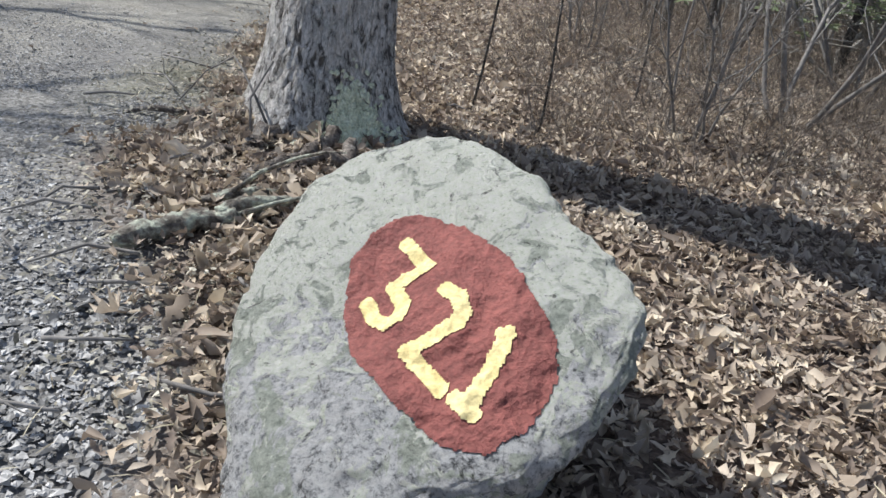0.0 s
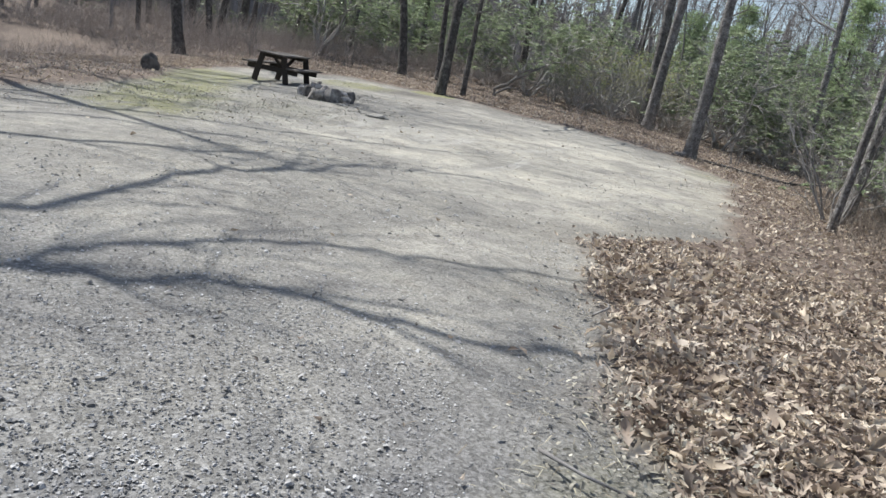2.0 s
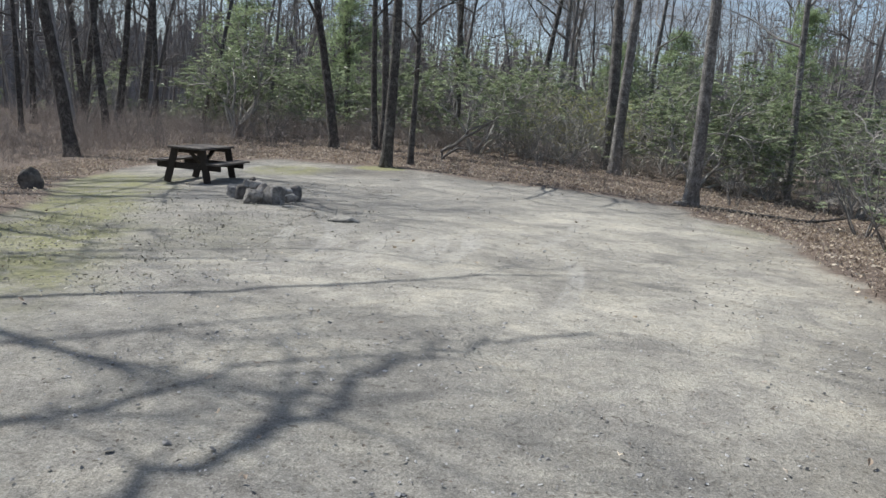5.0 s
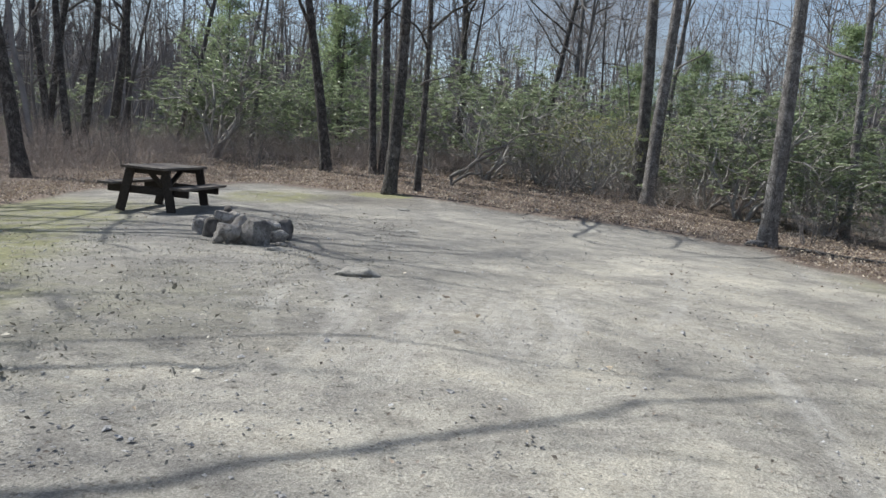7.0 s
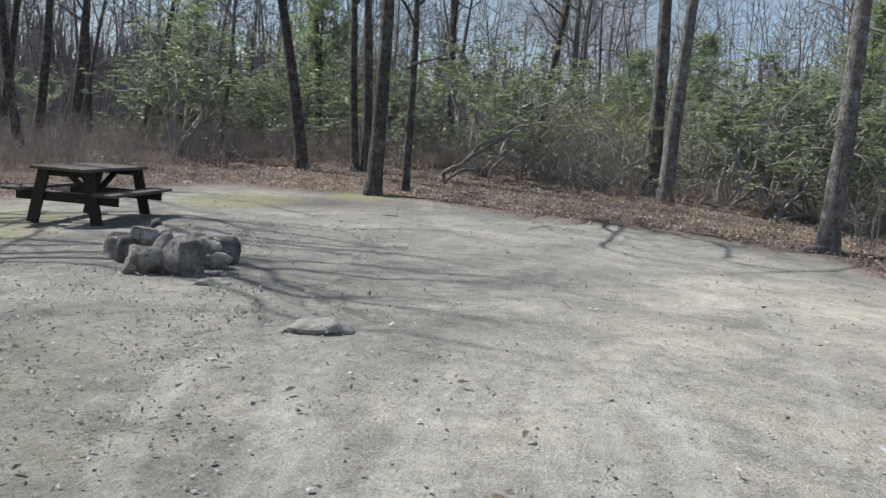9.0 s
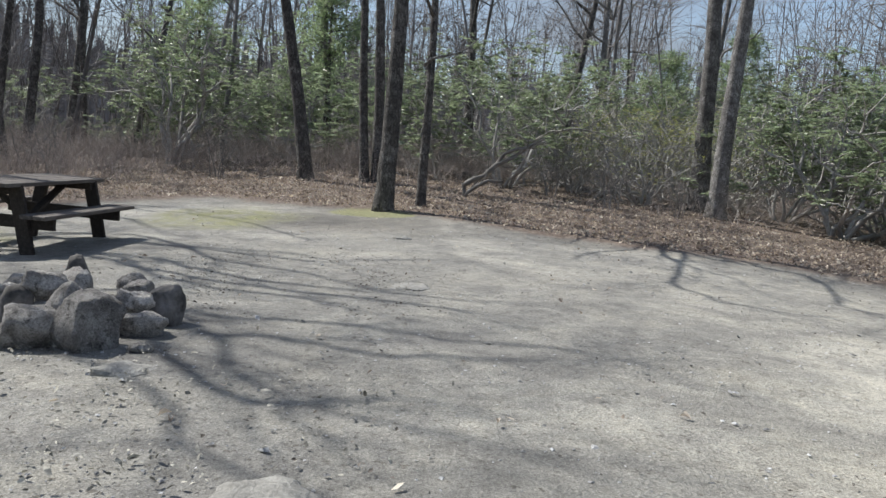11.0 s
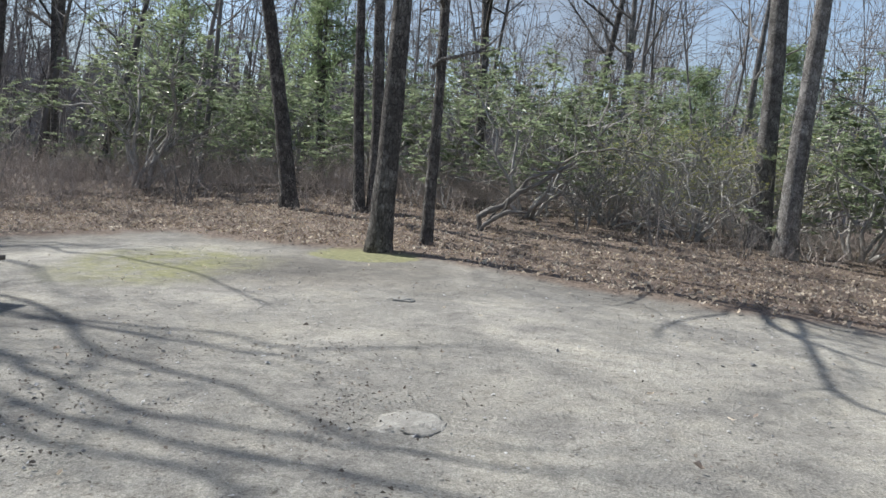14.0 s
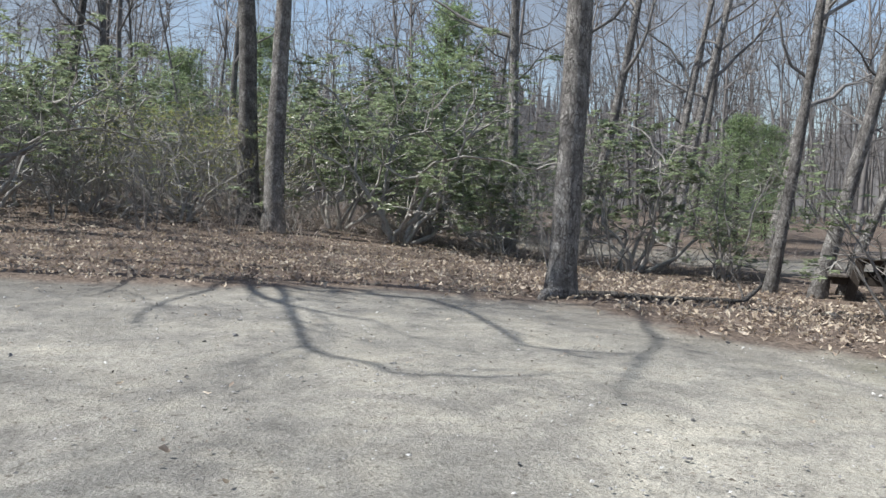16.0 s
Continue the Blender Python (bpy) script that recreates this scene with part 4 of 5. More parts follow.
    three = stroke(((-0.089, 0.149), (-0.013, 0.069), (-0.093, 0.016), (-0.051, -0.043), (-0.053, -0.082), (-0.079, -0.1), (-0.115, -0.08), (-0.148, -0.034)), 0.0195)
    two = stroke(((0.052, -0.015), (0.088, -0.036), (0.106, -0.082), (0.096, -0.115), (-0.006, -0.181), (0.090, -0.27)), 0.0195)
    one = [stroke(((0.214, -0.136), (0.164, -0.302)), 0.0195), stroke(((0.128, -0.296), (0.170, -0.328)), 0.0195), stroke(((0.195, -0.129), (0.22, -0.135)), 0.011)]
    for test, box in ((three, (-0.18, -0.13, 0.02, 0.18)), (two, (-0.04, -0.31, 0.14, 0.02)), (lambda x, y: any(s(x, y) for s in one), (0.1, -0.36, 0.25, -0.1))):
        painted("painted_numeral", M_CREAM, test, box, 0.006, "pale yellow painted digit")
    bm.free()


build_boulder()


# the old oak behind the boulder
def oak_material():
    """Flaky grey bark: torn upright fibres, dark clefts and pale lichen blotches."""
    m, n, l, b = material("flaky_oak_bark", 0.95)
    co = n.new("ShaderNodeTexCoord").outputs["Object"]
    fibre, tone = noise_ramp(n, l, 27, [(0.36, (0.27, 0.255, 0.248)), (0.44, (0.50, 0.485, 0.475)), (0.54, (0.66, 0.645, 0.635)), (0.66, (0.84, 0.825, 0.815))], coords=co, detail=10, rough=0.72, stretch=(1, 1, 0.5), distort=0.9)
    flake, fine = noise_ramp(n, l, 75, [(0.36, (0.55, 0.55, 0.55)), (0.5, (1.0, 1.0, 1.0)), (0.66, (1.25, 1.25, 1.25))], coords=co, detail=7, rough=0.7, stretch=(1, 1, 0.45))
    cleft, deep = noise_ramp(n, l, 30, [(0.40, (0.22, 0.205, 0.195)), (0.455, (1, 1, 1))], coords=co, detail=9, rough=0.68, stretch=(1, 1, 0.3), distort=0.7)
    blotch, _ = noise_ramp(n, l, 6, [(0, (0, 0, 0)), (1, (1, 1, 1))], coords=co, detail=8, rough=0.7)
    col = mix(n, l, mapped(n, l, blotch, 0.56, 0.64, 0.0, 0.55), tone, (0.62, 0.64, 0.59))
    col = mix(n, l, 0.8, col, fine, "MULTIPLY")
    l.new(mix(n, l, 0.9, col, deep, "MULTIPLY"), b.inputs["Base Color"])
    high = n.new("ShaderNodeMath")
    high.operation = "MULTIPLY_ADD"
    high.inputs[1].default_value = 0.35
    l.new(flake, high.inputs[0])
    l.new(fibre, high.inputs[2])
    both = n.new("ShaderNodeMath")
    l.new(high.outputs[0], both.inputs[0])
    l.new(mapped(n, l, cleft, 0.36, 0.48, 0.0, 0.5), both.inputs[1])
    bump(n, l, b, both.outputs[0], 1.0, 0.03)
    return m


M_OAK = oak_material()
M_ROOT = simple("worn_root", 16, [(0.34, (0.075, 0.06, 0.052)), (0.5, (0.19, 0.165, 0.148)), (0.66, (0.40, 0.37, 0.34))], 0.95, 1.0, 0.025, 4)
M_LICHEN = simple("pale_lichen", 18, [(0.3, (0.46, 0.50, 0.39)), (0.5, (0.68, 0.73, 0.58)), (0.7, (0.82, 0.86, 0.73))], 0.95, 0.8, 0.01, 5)


def build_oak():
    x, y = 0.62, 4.69
    ob = base_at("oak_tree", pose(x, y, ground_z(x, y)), "thick old oak with deeply furrowed grey bark and a flared base", "tree")
    b = Build()
    sides, rows, height = 190, 210, 7.5
    for j in range(rows + 1):
        z = -0.15 + (height + 0.15) * (j / rows) ** 1.9
        for i in range(sides):
            a = 2 * math.pi * i / sides
            r = 0.272 + 0.012 * min(z, 3.0) + 0.165 * math.exp(-max(z, 0) / 0.3)
            r *= 1 + 0.17 * math.exp(-max(z, 0) / 0.26) * math.cos(4 * a + 0.9) + 0.025 * math.cos(2 * a + z)
            if z < 4.5:
                q = Vector((math.cos(a), math.sin(a), z))
                w = 0.25 * noise.noise(q * 4)
                d, at = noise.voronoi(Vector((q.x * 8.5 + 3 * w, q.y * 8.5 + 2 * w, z * 6.5 + w)))
                plate = min((d[1] - d[0]) * 5, 1.0)
                e = noise.voronoi(Vector((q.x * 15, q.y * 15, z * 11 + w)))[0]
                fine = min((e[1] - e[0]) * 3.5, 1.0)
                scar = smooth01(np.hypot(((a - 4.72 + math.pi) % (2 * math.pi) - math.pi) * 0.29, (z - 1.23) * 0.8) + 0.008 * noise.noise(q * 9), 0.055, 0.07)
                knot = math.exp(-((float(np.hypot(((a - 4.72 + math.pi) % (2 * math.pi) - math.pi) * 0.29, (z - 1.23) * 0.8)) - 0.07) / 0.016) ** 2)
                torn = 0.009 * noise.noise(Vector((q.x * 9, q.y * 9, z * 3.0))) + 0.006 * noise.noise(Vector((q.x * 22, q.y * 22, z * 8.0)))
                r += float(scar) * (0.009 * plate + 0.005 * fine * plate + 0.005 * noise.noise(at[0] * 3.3) * plate + 0.8 * torn - 0.009) + 0.006 * knot
            b.v.append((r * math.cos(a) + 0.021 * z, r * math.sin(a) + 0.135 * min(z, 2.5) + 0.03 * max(z - 2.5, 0), z))
    for j in range(rows):
        for i in range(sides):
            k = j * sides
            b.f.append((k + i, k + (i + 1) % sides, k + sides + (i + 1) % sides, k + sides + i))
    part("trunk", b.mesh("trunk", M_OAK), ob)
    c = Build()
    rng = random.Random(5)
    for k in range(9):
        a = 6.28 * k / 9 + rng.uniform(-0.3, 0.3)
        crown_branches(rng, c, (0.1, 0.4, 4.4 + 0.34 * k), Vector((math.cos(a), math.sin(a), 0.7)), rng.uniform(3.2, 5.0), 0.10, 0)
    part("crown", c.mesh("crown", M_TWIG), ob)
    # lichen crust on the root flare: many small scales
    rl, lc = random.Random(17), Build()
    for _ in range(1300):
        a, z = radians(rl.gauss(-50, 8)), abs(rl.gauss(0.03, 0.11))
        r = (0.272 + 0.165 * math.exp(-z / 0.3)) * (1 + 0.17 * math.exp(-z / 0.26) * math.cos(4 * a + 0.9)) + 0.004 + 0.09 * math.exp(-((z - 0.02) / 0.12) ** 2) * rl.uniform(0.3, 1)
        c = Vector((r * math.cos(a) + 0.021 * z, r * math.sin(a) + 0.135 * z, z))
        out = Vector((math.cos(a) - 0.4, math.sin(a), 1.3)).normalized()
        side = out.orthogonal().normalized()
        up = out.cross(side)
        w = rl.uniform(0.008, 0.026)
        tilt = Vector((rl.gauss(0, 0.4), rl.gauss(0, 0.4), rl.gauss(0, 0.4)))
        ring = [c + (side * math.cos(t) + up * math.sin(t)) * w * rl.uniform(0.6, 1.2) + out * 0.01 * tilt.dot(side * math.cos(t) + up * math.sin(t)) for t in (0, 1.05, 2.1, 3.14, 4.2, 5.24)]
        lc.add([c + out * rl.uniform(0.01, 0.03)] + ring, [(0, i + 1, (i + 1) % 6 + 1) for i in range(6)])
    part("lichen_patch", lc.mesh("lichen_patch", M_LICHEN, False), ob, "pale grey-green lichen crust")["kind"] = "stuff"
    # surface roots, half hidden by leaves
    for k, (pts, r) in enumerate((([(-0.08, -0.42), (-0.12, -0.58), (-0.16, -0.74), (-0.2, -0.92)], 0.05), ([(0.18, -0.36), (0.12, -0.6), (0.06, -0.86), (-0.02, -1.02)], 0.045),
                                  ([(0.3, -0.4), (0.28, -0.66), (0.12, -0.8), (0.0, -0.97)], 0.035), ([(-0.3, -0.2), (-0.5, -0.3), (-0.68, -0.28), (-0.86, -0.36)], 0.03))):
        rt = Build()
        line = []
        for s in range(13):
            f = s / 12 * 3
            i = min(int(f), 2)
            px, py = [pts[i][c] + (pts[i + 1][c] - pts[i][c]) * (f - i) for c in (0, 1)]
            line.append((px + 0.022 * rng.gauss(0, 1), py + 0.018 * rng.gauss(0, 1), 0.066 - 0.014 * f + 0.012 * rng.gauss(0, 1)))
        rt.tube(line, [0.75 * r * (1.15 - 0.055 * s) * rng.uniform(0.65, 1.25) for s in range(13)], 12)
        rt.v = [tuple(Vector(p) + Vector([0.30 * r * noise.noise(Vector(p) * 38 + Vector((9 * c, 0, 0))) + rng.gauss(0, 0.05 * r) for c in range(3)])) for p in rt.v]
        part("root", rt.mesh("root", M_ROOT), ob)
    # thin bare stems springing from the base
    for pts in (((-0.1, -0.42, 0.02), (-0.2, -0.4, 0.2), (-0.3, -0.3, 0.3), (-0.42, -0.15, 0.32), (-0.62, -0.05, 0.2), (-0.72, -0.12, 0.05)), ((-0.18, -0.5, 0.02), (-0.22, -0.42, 0.2), (-0.16, -0.3, 0.36))):
        st = Build()
        st.tube([(a + 0.006 * rng.gauss(0, 1), c, d) for a, c, d in pts], [0.007 - 0.0008 * s for s in range(len(pts))], 6)
        part("sprout", st.mesh("sprout", M_TWIG), ob)
    return ob


build_oak()


# dead leaves, gravel and twigs lying about
def scatter(rng, count, box, keep):
    """Random places in a box, kept where keep(x, y) is above a random number."""
    x, y = rng.uniform(box[0], box[2], count), rng.uniform(box[1], box[3], count)
    k = keep(x, y) > rng.uniform(0, 1, count)
    return x[k], y[k]


def turned(rng, n, tilt):
    """Random turn matrices with a tilt about level."""
    a, b, c = rng.uniform(0, 6.283, n), rng.normal(0, tilt, n), rng.normal(0, tilt, n)
    ca, sa, cb, sb, cc, sc = np.cos(a), np.sin(a), np.cos(b), np.sin(b), np.cos(c), np.sin(c)
    z, o = np.zeros(n), np.ones(n)
    rz = np.stack([np.stack([ca, -sa, z], -1), np.stack([sa, ca, z], -1), np.stack([z, z, o], -1)], 1)
    rx = np.stack([np.stack([o, z, z], -1), np.stack([z, cb, -sb], -1), np.stack([z, sb, cb], -1)], 1)
    ry = np.stack([np.stack([cc, z, sc], -1), np.stack([z, o, z], -1), np.stack([-sc, z, cc], -1)], 1)
    return rz @ rx @ ry


def strew(name, shape, faces, x, y, z, size, turns, mat, label, category, warp=None, smooth=False):
    """Many small pieces of one shape as one mass."""
    n, k = len(x), len(shape)
    pts = np.repeat(np.asarray(shape, float)[None], n, 0)
    if warp is not None:
        pts = warp(pts)
    pts = np.einsum("nij,nkj->nki", turns, pts * size[:, None, None]) + np.stack([x, y, z], -1)[:, None]
    f = [tuple(i + k * j for i in face) for j in range(n) for face in faces]
    me = bpy.data.meshes.new(name)
    me.from_pydata(pts.reshape(-1, 3).tolist(), [], f)
    me.polygons.foreach_set("use_smooth", [smooth] * len(me.polygons))
    me.materials.append(mat)
    return tagged(new(name, me), label, category, kind="stuff")


def leaf_shape(lobed):
    """Outline of an oak leaf a unit long, as a fan about its midrib."""
    if lobed:
        half = [(0.0, 0.012), (0.2, 0.05), (0.30, 0.15), (0.40, 0.07), (0.56, 0.22), (0.66, 0.09), (0.82, 0.16), (1.0, 0.0)]
    else:
        half = [(0.0, 0.0), (0.3, 0.15), (0.65, 0.19), (1.0, 0.0)]
    rib = [(x, 0.0, 0.0) for x, _ in half]
    v = rib + [(x, w, 0.0) for x, w in half[1:-1]] + [(x, -w, 0.0) for x, w in half[1:-1]]
    n, m = len(half), len(half) - 2
    f = []
    for i in range(n - 1):
        for s in (0, 1):
            base = n + s * m
            a, b = (base + i - 1 if i >= 1 else i), (base + i if i + 1 <= m else i + 1)
            q = [i, i + 1, b, a] if s else [i, a, b, i + 1]
            q = list(dict.fromkeys(q))
            if len(q) >= 3:
                f.append(tuple(q))
    return np.array(v) - (0.5, 0, 0), f


def curl(rng):
    def warp(p):
        n = len(p)
        a, b = rng.uniform(-2.5, 5.5, n)[:, None], rng.uniform(-1.2, 2.6, n)[:, None]
        p = p.copy()
        p[:, :, 2] = a * p[:, :, 1] ** 2 * 2.2 + b * p[:, :, 0] ** 2 * 0.7 + 0.05 * np.sin(p[:, :, 0] * 9 + a * 7)
        return p
    return warp


def outside(x, y):
    return -inside_by(x, y) + 0.13 * lumps(x, y, 0.5, 1.0) + 0.08 * lumps(x, y, 0.17, 3.0)


M_CRUMB = simple("leaf_crumb", 9, [(0.3, (0.09, 0.078, 0.066)), (0.7, (0.26, 0.225, 0.19))], 0.9, 0.1, 0.002, 4, None, 0.4, "ISLAND")
M_SCRAP = simple("trodden_scraps", 9, [(0.3, (0.23, 0.215, 0.175)), (0.7, (0.52, 0.50, 0.43))], 0.9, 0.1, 0.002, 4, None, 0.5, "ISLAND")
M_STRAW = leafy("dry_straw", 3.0, [(0.3, (0.24, 0.20, 0.14)), (0.5, (0.40, 0.36, 0.27)), (0.7, (0.56, 0.52, 0.42))], 0.8, 0.4, 0.1)


def build_litter():
    rng = np.random.default_rng(3)
    near, near_f = leaf_shape(True)
    far, far_f = leaf_shape(False)
    x, y = scatter(rng, 98000, (-1.2, 0.6, 5.5, 10.0), lambda x, y: smooth01(outside(x, y), -0.24, 0.18) ** 2 * np.clip(1.25 - np.hypot(x - 1.5, y - 3.2) / 8, 0.25, 1))
    k = (np.hypot(x - 0.62, y - 4.69) > 0.36) & ~((np.hypot((x - 1.55) / 0.5, (y - 2.6) / 0.55) < 0.85))
    x, y = x[k], y[k]
    n = len(x)
    half = n // 4
    for lobes, name, shape, faces, s, label in ((True, "oak_leaf_litter", near, near_f, slice(0, half), "thick carpet of dry brown curled oak leaves"),
                                         (False, "curled_leaf_litter", far, far_f, slice(half, n), "small curled brown leaves between the oak leaves")):
        c = len(x[s])
        strew(name, shape, faces, x[s], y[s], land(x[s], y[s]) + 0.030 + rng.uniform(0, 0.040, c), 0.024 + rng.gamma(2.0, 0.0135, c) * (1.5 if lobes else 1.0), turned(rng, c, 0.5), M_LEAF, label, "dead leaves", curl(rng), True)
    # large pale leaves heaped round the oak's roots
    x, y = scatter(rng, 420, (-0.15, 2.9, 1.1, 4.3), lambda x, y: smooth01(outside(x, y), -0.1, 0.1) * np.exp(-(((x - 0.35) / 0.4) ** 2 + ((y - 3.7) / 0.5) ** 2)))
    n = len(x)
    strew("oak_leaf_heap", near, near_f, x, y, land(x, y) + 0.045 + rng.uniform(0, 0.05, n), rng.uniform(0.07, 0.125, n), turned(rng, n, 0.5), M_LEAF, "large pale brown oak leaves heaped by the roots", "dead leaves", curl(rng), True)
    x, y = scatter(rng, 100000, (-18, 8.5, 8, 36), lambda x, y: smooth01(outside(x, y), -0.2, 0.5) * np.clip(1.4 - outside(x, y) / 6, 0.08, 1) * np.where((y < 20) & (x < -6), 0.25, 1.0))
    n = len(x)
    strew("leaf_litter", far, far_f, x, y, land(x, y) + 0.035 + rng.uniform(0, 0.04, n), rng.uniform(0.045, 0.10, n), turned(rng, n, 0.55), M_LEAF,
          "dry brown leaves strewn along the clearing's edge", "dead leaves", curl(rng))
    # broken leaves, chips and stalks between gravel and oak
    chip = np.array([(-0.5, -0.16, 0), (0.0, -0.24, 0.12), (0.5, -0.05, 0.02), (0.1, 0.2, 0.1), (-0.45, 0.14, 0.03)], float)
    x, y = scatter(rng, 9000, (-0.8, 2.2, 1.3, 6.2), lambda x, y: np.exp(-((inside_by(x, y) + 0.15) / 0.5) ** 2))
    n = len(x)
    strew("leaf_chips", chip, [(0, 1, 3, 4), (1, 2, 3)], x, y, land(x, y) + 0.03 + rng.uniform(0, 0.035, n), rng.uniform(0.012, 0.038, n), turned(rng, n, 0.5), M_SCRAP, "pale broken leaves and wood chips at the gravel's edge", "leaf chips")
    x, y = scatter(rng, 30000, (-9.4, 11.0, -4.9, 18.0), lambda x, y: np.clip(0.55 * np.clip(lumps(x, y, 0.35, 4.0) + 0.25, 0, 1) + 0.1, 0, 1) * smooth01(-4.9 - x, 0, 1.6))
    n = len(x)
    strew("sand_chips", chip, [(0, 1, 3, 4), (1, 2, 3)], x, y, land(x, y) + 0.02 + rng.uniform(0, 0.01, n), rng.gamma(2.0, 0.0065, n) + 0.007, turned(rng, n, 0.5), M_SCRAP, "pale scraps of leaf and stalk on the sand", "leaf chips")
    # crumbs of leaf and bark trodden into the sand
    crumb = np.array([(-0.5, -0.2, 0), (0.1, -0.35, 0.1), (0.5, 0.1, 0), (-0.1, 0.3, 0.12)], float)
    x, y = scatter(rng, 20000, (-12, 3, 1, 27), lambda x, y: np.where(inside_by(x, y) > 0, np.clip(0.2 + 0.6 * lumps(x, y, 0.6, 3.0), 0, 1) + 0.5 * np.exp(-np.clip(inside_by(x, y), 0, 9) / 1.0), 0))
    n = len(x)
    strew("leaf_crumbs", crumb, [(0, 1, 2, 3)], x, y, land(x, y) + 0.022, np.minimum(0.010 + rng.gamma(1.5, 0.008, n), 0.03), turned(rng, n, 0.3), M_CRUMB, "dark crumbs of leaf and bark in the sand", "leaf crumbs")
    # coarser grit and crumbs in the dark sand beyond the fire ring
    x, y = scatter(rng, 13000, (-10.4, 18.0, -4.6, 23.4), lambda x, y: np.clip(0.25 + 0.9 * lumps(x, y, 0.5, 21.0), 0.05, 1) * smooth01(1.0 - np.hypot((x + 7.6) / 2.6, (y - 20.6) / 2.5), 0, 0.7))
    n = len(x)
    strew("sand_grit", crumb * (1, 1, 2.2), [(0, 1, 2, 3)], x, y, land(x, y) + 0.022, np.minimum(0.010 + rng.gamma(1.6, 0.006, n), 0.028), turned(rng, n, 0.35), M_CRUMB, "dark grit and bark crumbs lying on grey sand", "leaf crumbs")
    # stray leaves out on the bare ground
    x, y = scatter(rng, 2600, (-12, 2, 1, 27), lambda x, y: np.where(inside_by(x, y) > 0, 0.12 + 0.55 * np.exp(-np.clip(inside_by(x, y), 0, 9) / 0.5), 0))
    n = len(x)
    strew("stray_leaves", far, far_f, x, y, land(x, y) + 0.022 + rng.uniform(0, 0.012, n), rng.uniform(0.03, 0.07, n), turned(rng, n, 0.25), M_LEAF,
          "single dry leaves blown over the gravel", "dead leaves", curl(rng))


def build_gravel():
    rng = np.random.default_rng(4)
    shape = np.array([(1, 0.15, -0.3), (0.1, 0.95, -0.3), (-0.95, 0.1, -0.3), (-0.1, -1, -0.3), (0.45, -0.1, 0.5), (-0.4, 0.2, 0.55)], float)
    faces = [(0, 1, 5, 4), (1, 2, 5), (2, 3, 4, 5), (3, 0, 4)]

    def uneven(p):
        n = len(p)
        return p * (1, 1, 0.55) * rng.uniform(0.5, 1.0, (n, 1, 3)) * rng.uniform(0.75, 1.25, (n, p.shape[1], 1))

    x, y = scatter(rng, 200000, (-4.0, 1.2, 1.3, 9.0), lambda x, y: smooth01(inside_by(x, y), -0.25, 0.1) * np.clip(1.55 - np.hypot(x + 0.1, y - 3.0) / 3.6, 0.16, 1) ** 1.6 * (0.75 + 0.5 * lumps(x, y, 0.5, 2.0)))
    n = len(x)
    strew("gravel", shape, faces, x, y, land(x, y) + 0.003 + rng.uniform(0, 0.004, n), (rng.gamma(2.2, 0.0034, n) + 0.0045) * np.clip(1.25 - (y - 2.2) / 4.0, 0.5, 1.2), turned(rng, n, 0.3), M_GRAVEL, "loose grey crushed stone on the parking ground", "gravel", uneven)
    x, y = scatter(rng, 64000, (-11, 4, 1, 27), lambda x, y: (inside_by(x, y) > 0.1) * np.clip(1.2 - y / 26, 0.35, 1) * (0.5 + 0.5 * lumps(x, y, 0.8, 6.0)))
    n = len(x)
    strew("pebbles", shape, faces, x, y, land(x, y) + 0.006, rng.gamma(2.0, 0.0032, n) + 0.004, turned(rng, n, 0.22), M_GRAVEL, "scattered pale pebbles on sandy ground", "pebbles", uneven)
    # a few white stones
    x, y = scatter(rng, 50, (-9, 6, 0.5, 25), lambda x, y: inside_by(x, y) > 0.3)
    n = len(x)
    strew("white_pebbles", shape, faces, x, y, land(x, y) + 0.012, rng.uniform(0.009, 0.02, n), turned(rng, n, 0.3), M_WHITESTONE, "few small white stones on the sand", "pebbles", uneven)
    # dry grass blades and leaf stalks by the oak and the gravel's edge
    blade = np.array([(-0.5, -0.02, 0), (-0.5, 0.02, 0), (0, 0.03, 0.06), (0, -0.03, 0.06), (0.5, 0.0, 0.0)], float)
    x, y = scatter(rng, 16000, (-1.8, 1.6, 3.6, 9.0), lambda x, y: np.exp(-(inside_by(x, y) / 0.4) ** 2) * 0.4 + 0.9 * smooth01(1.0 - np.hypot((x + 0.15) / 0.7, (y - 5.0) / 1.1), 0, 0.6) + 0.08 * (inside_by(x, y) < 0))
    n = len(x)
    strew("dry_grass", blade, [(0, 3, 2, 1), (3, 4, 2)], x, y, land(x, y) + 0.03 + rng.uniform(0, 0.03, n), rng.uniform(0.03, 0.09, n), turned(rng, n, 0.35), M_STRAW, "dry straw-coloured grass blades and leaf stalks", "dry grass")


M_WHITESTONE = simple("white_stone", 30, [(0.3, (0.62, 0.61, 0.59)), (0.7, (0.82, 0.81, 0.79))], 0.8, 0.2, 0.004, 4)
build_litter()
build_gravel()


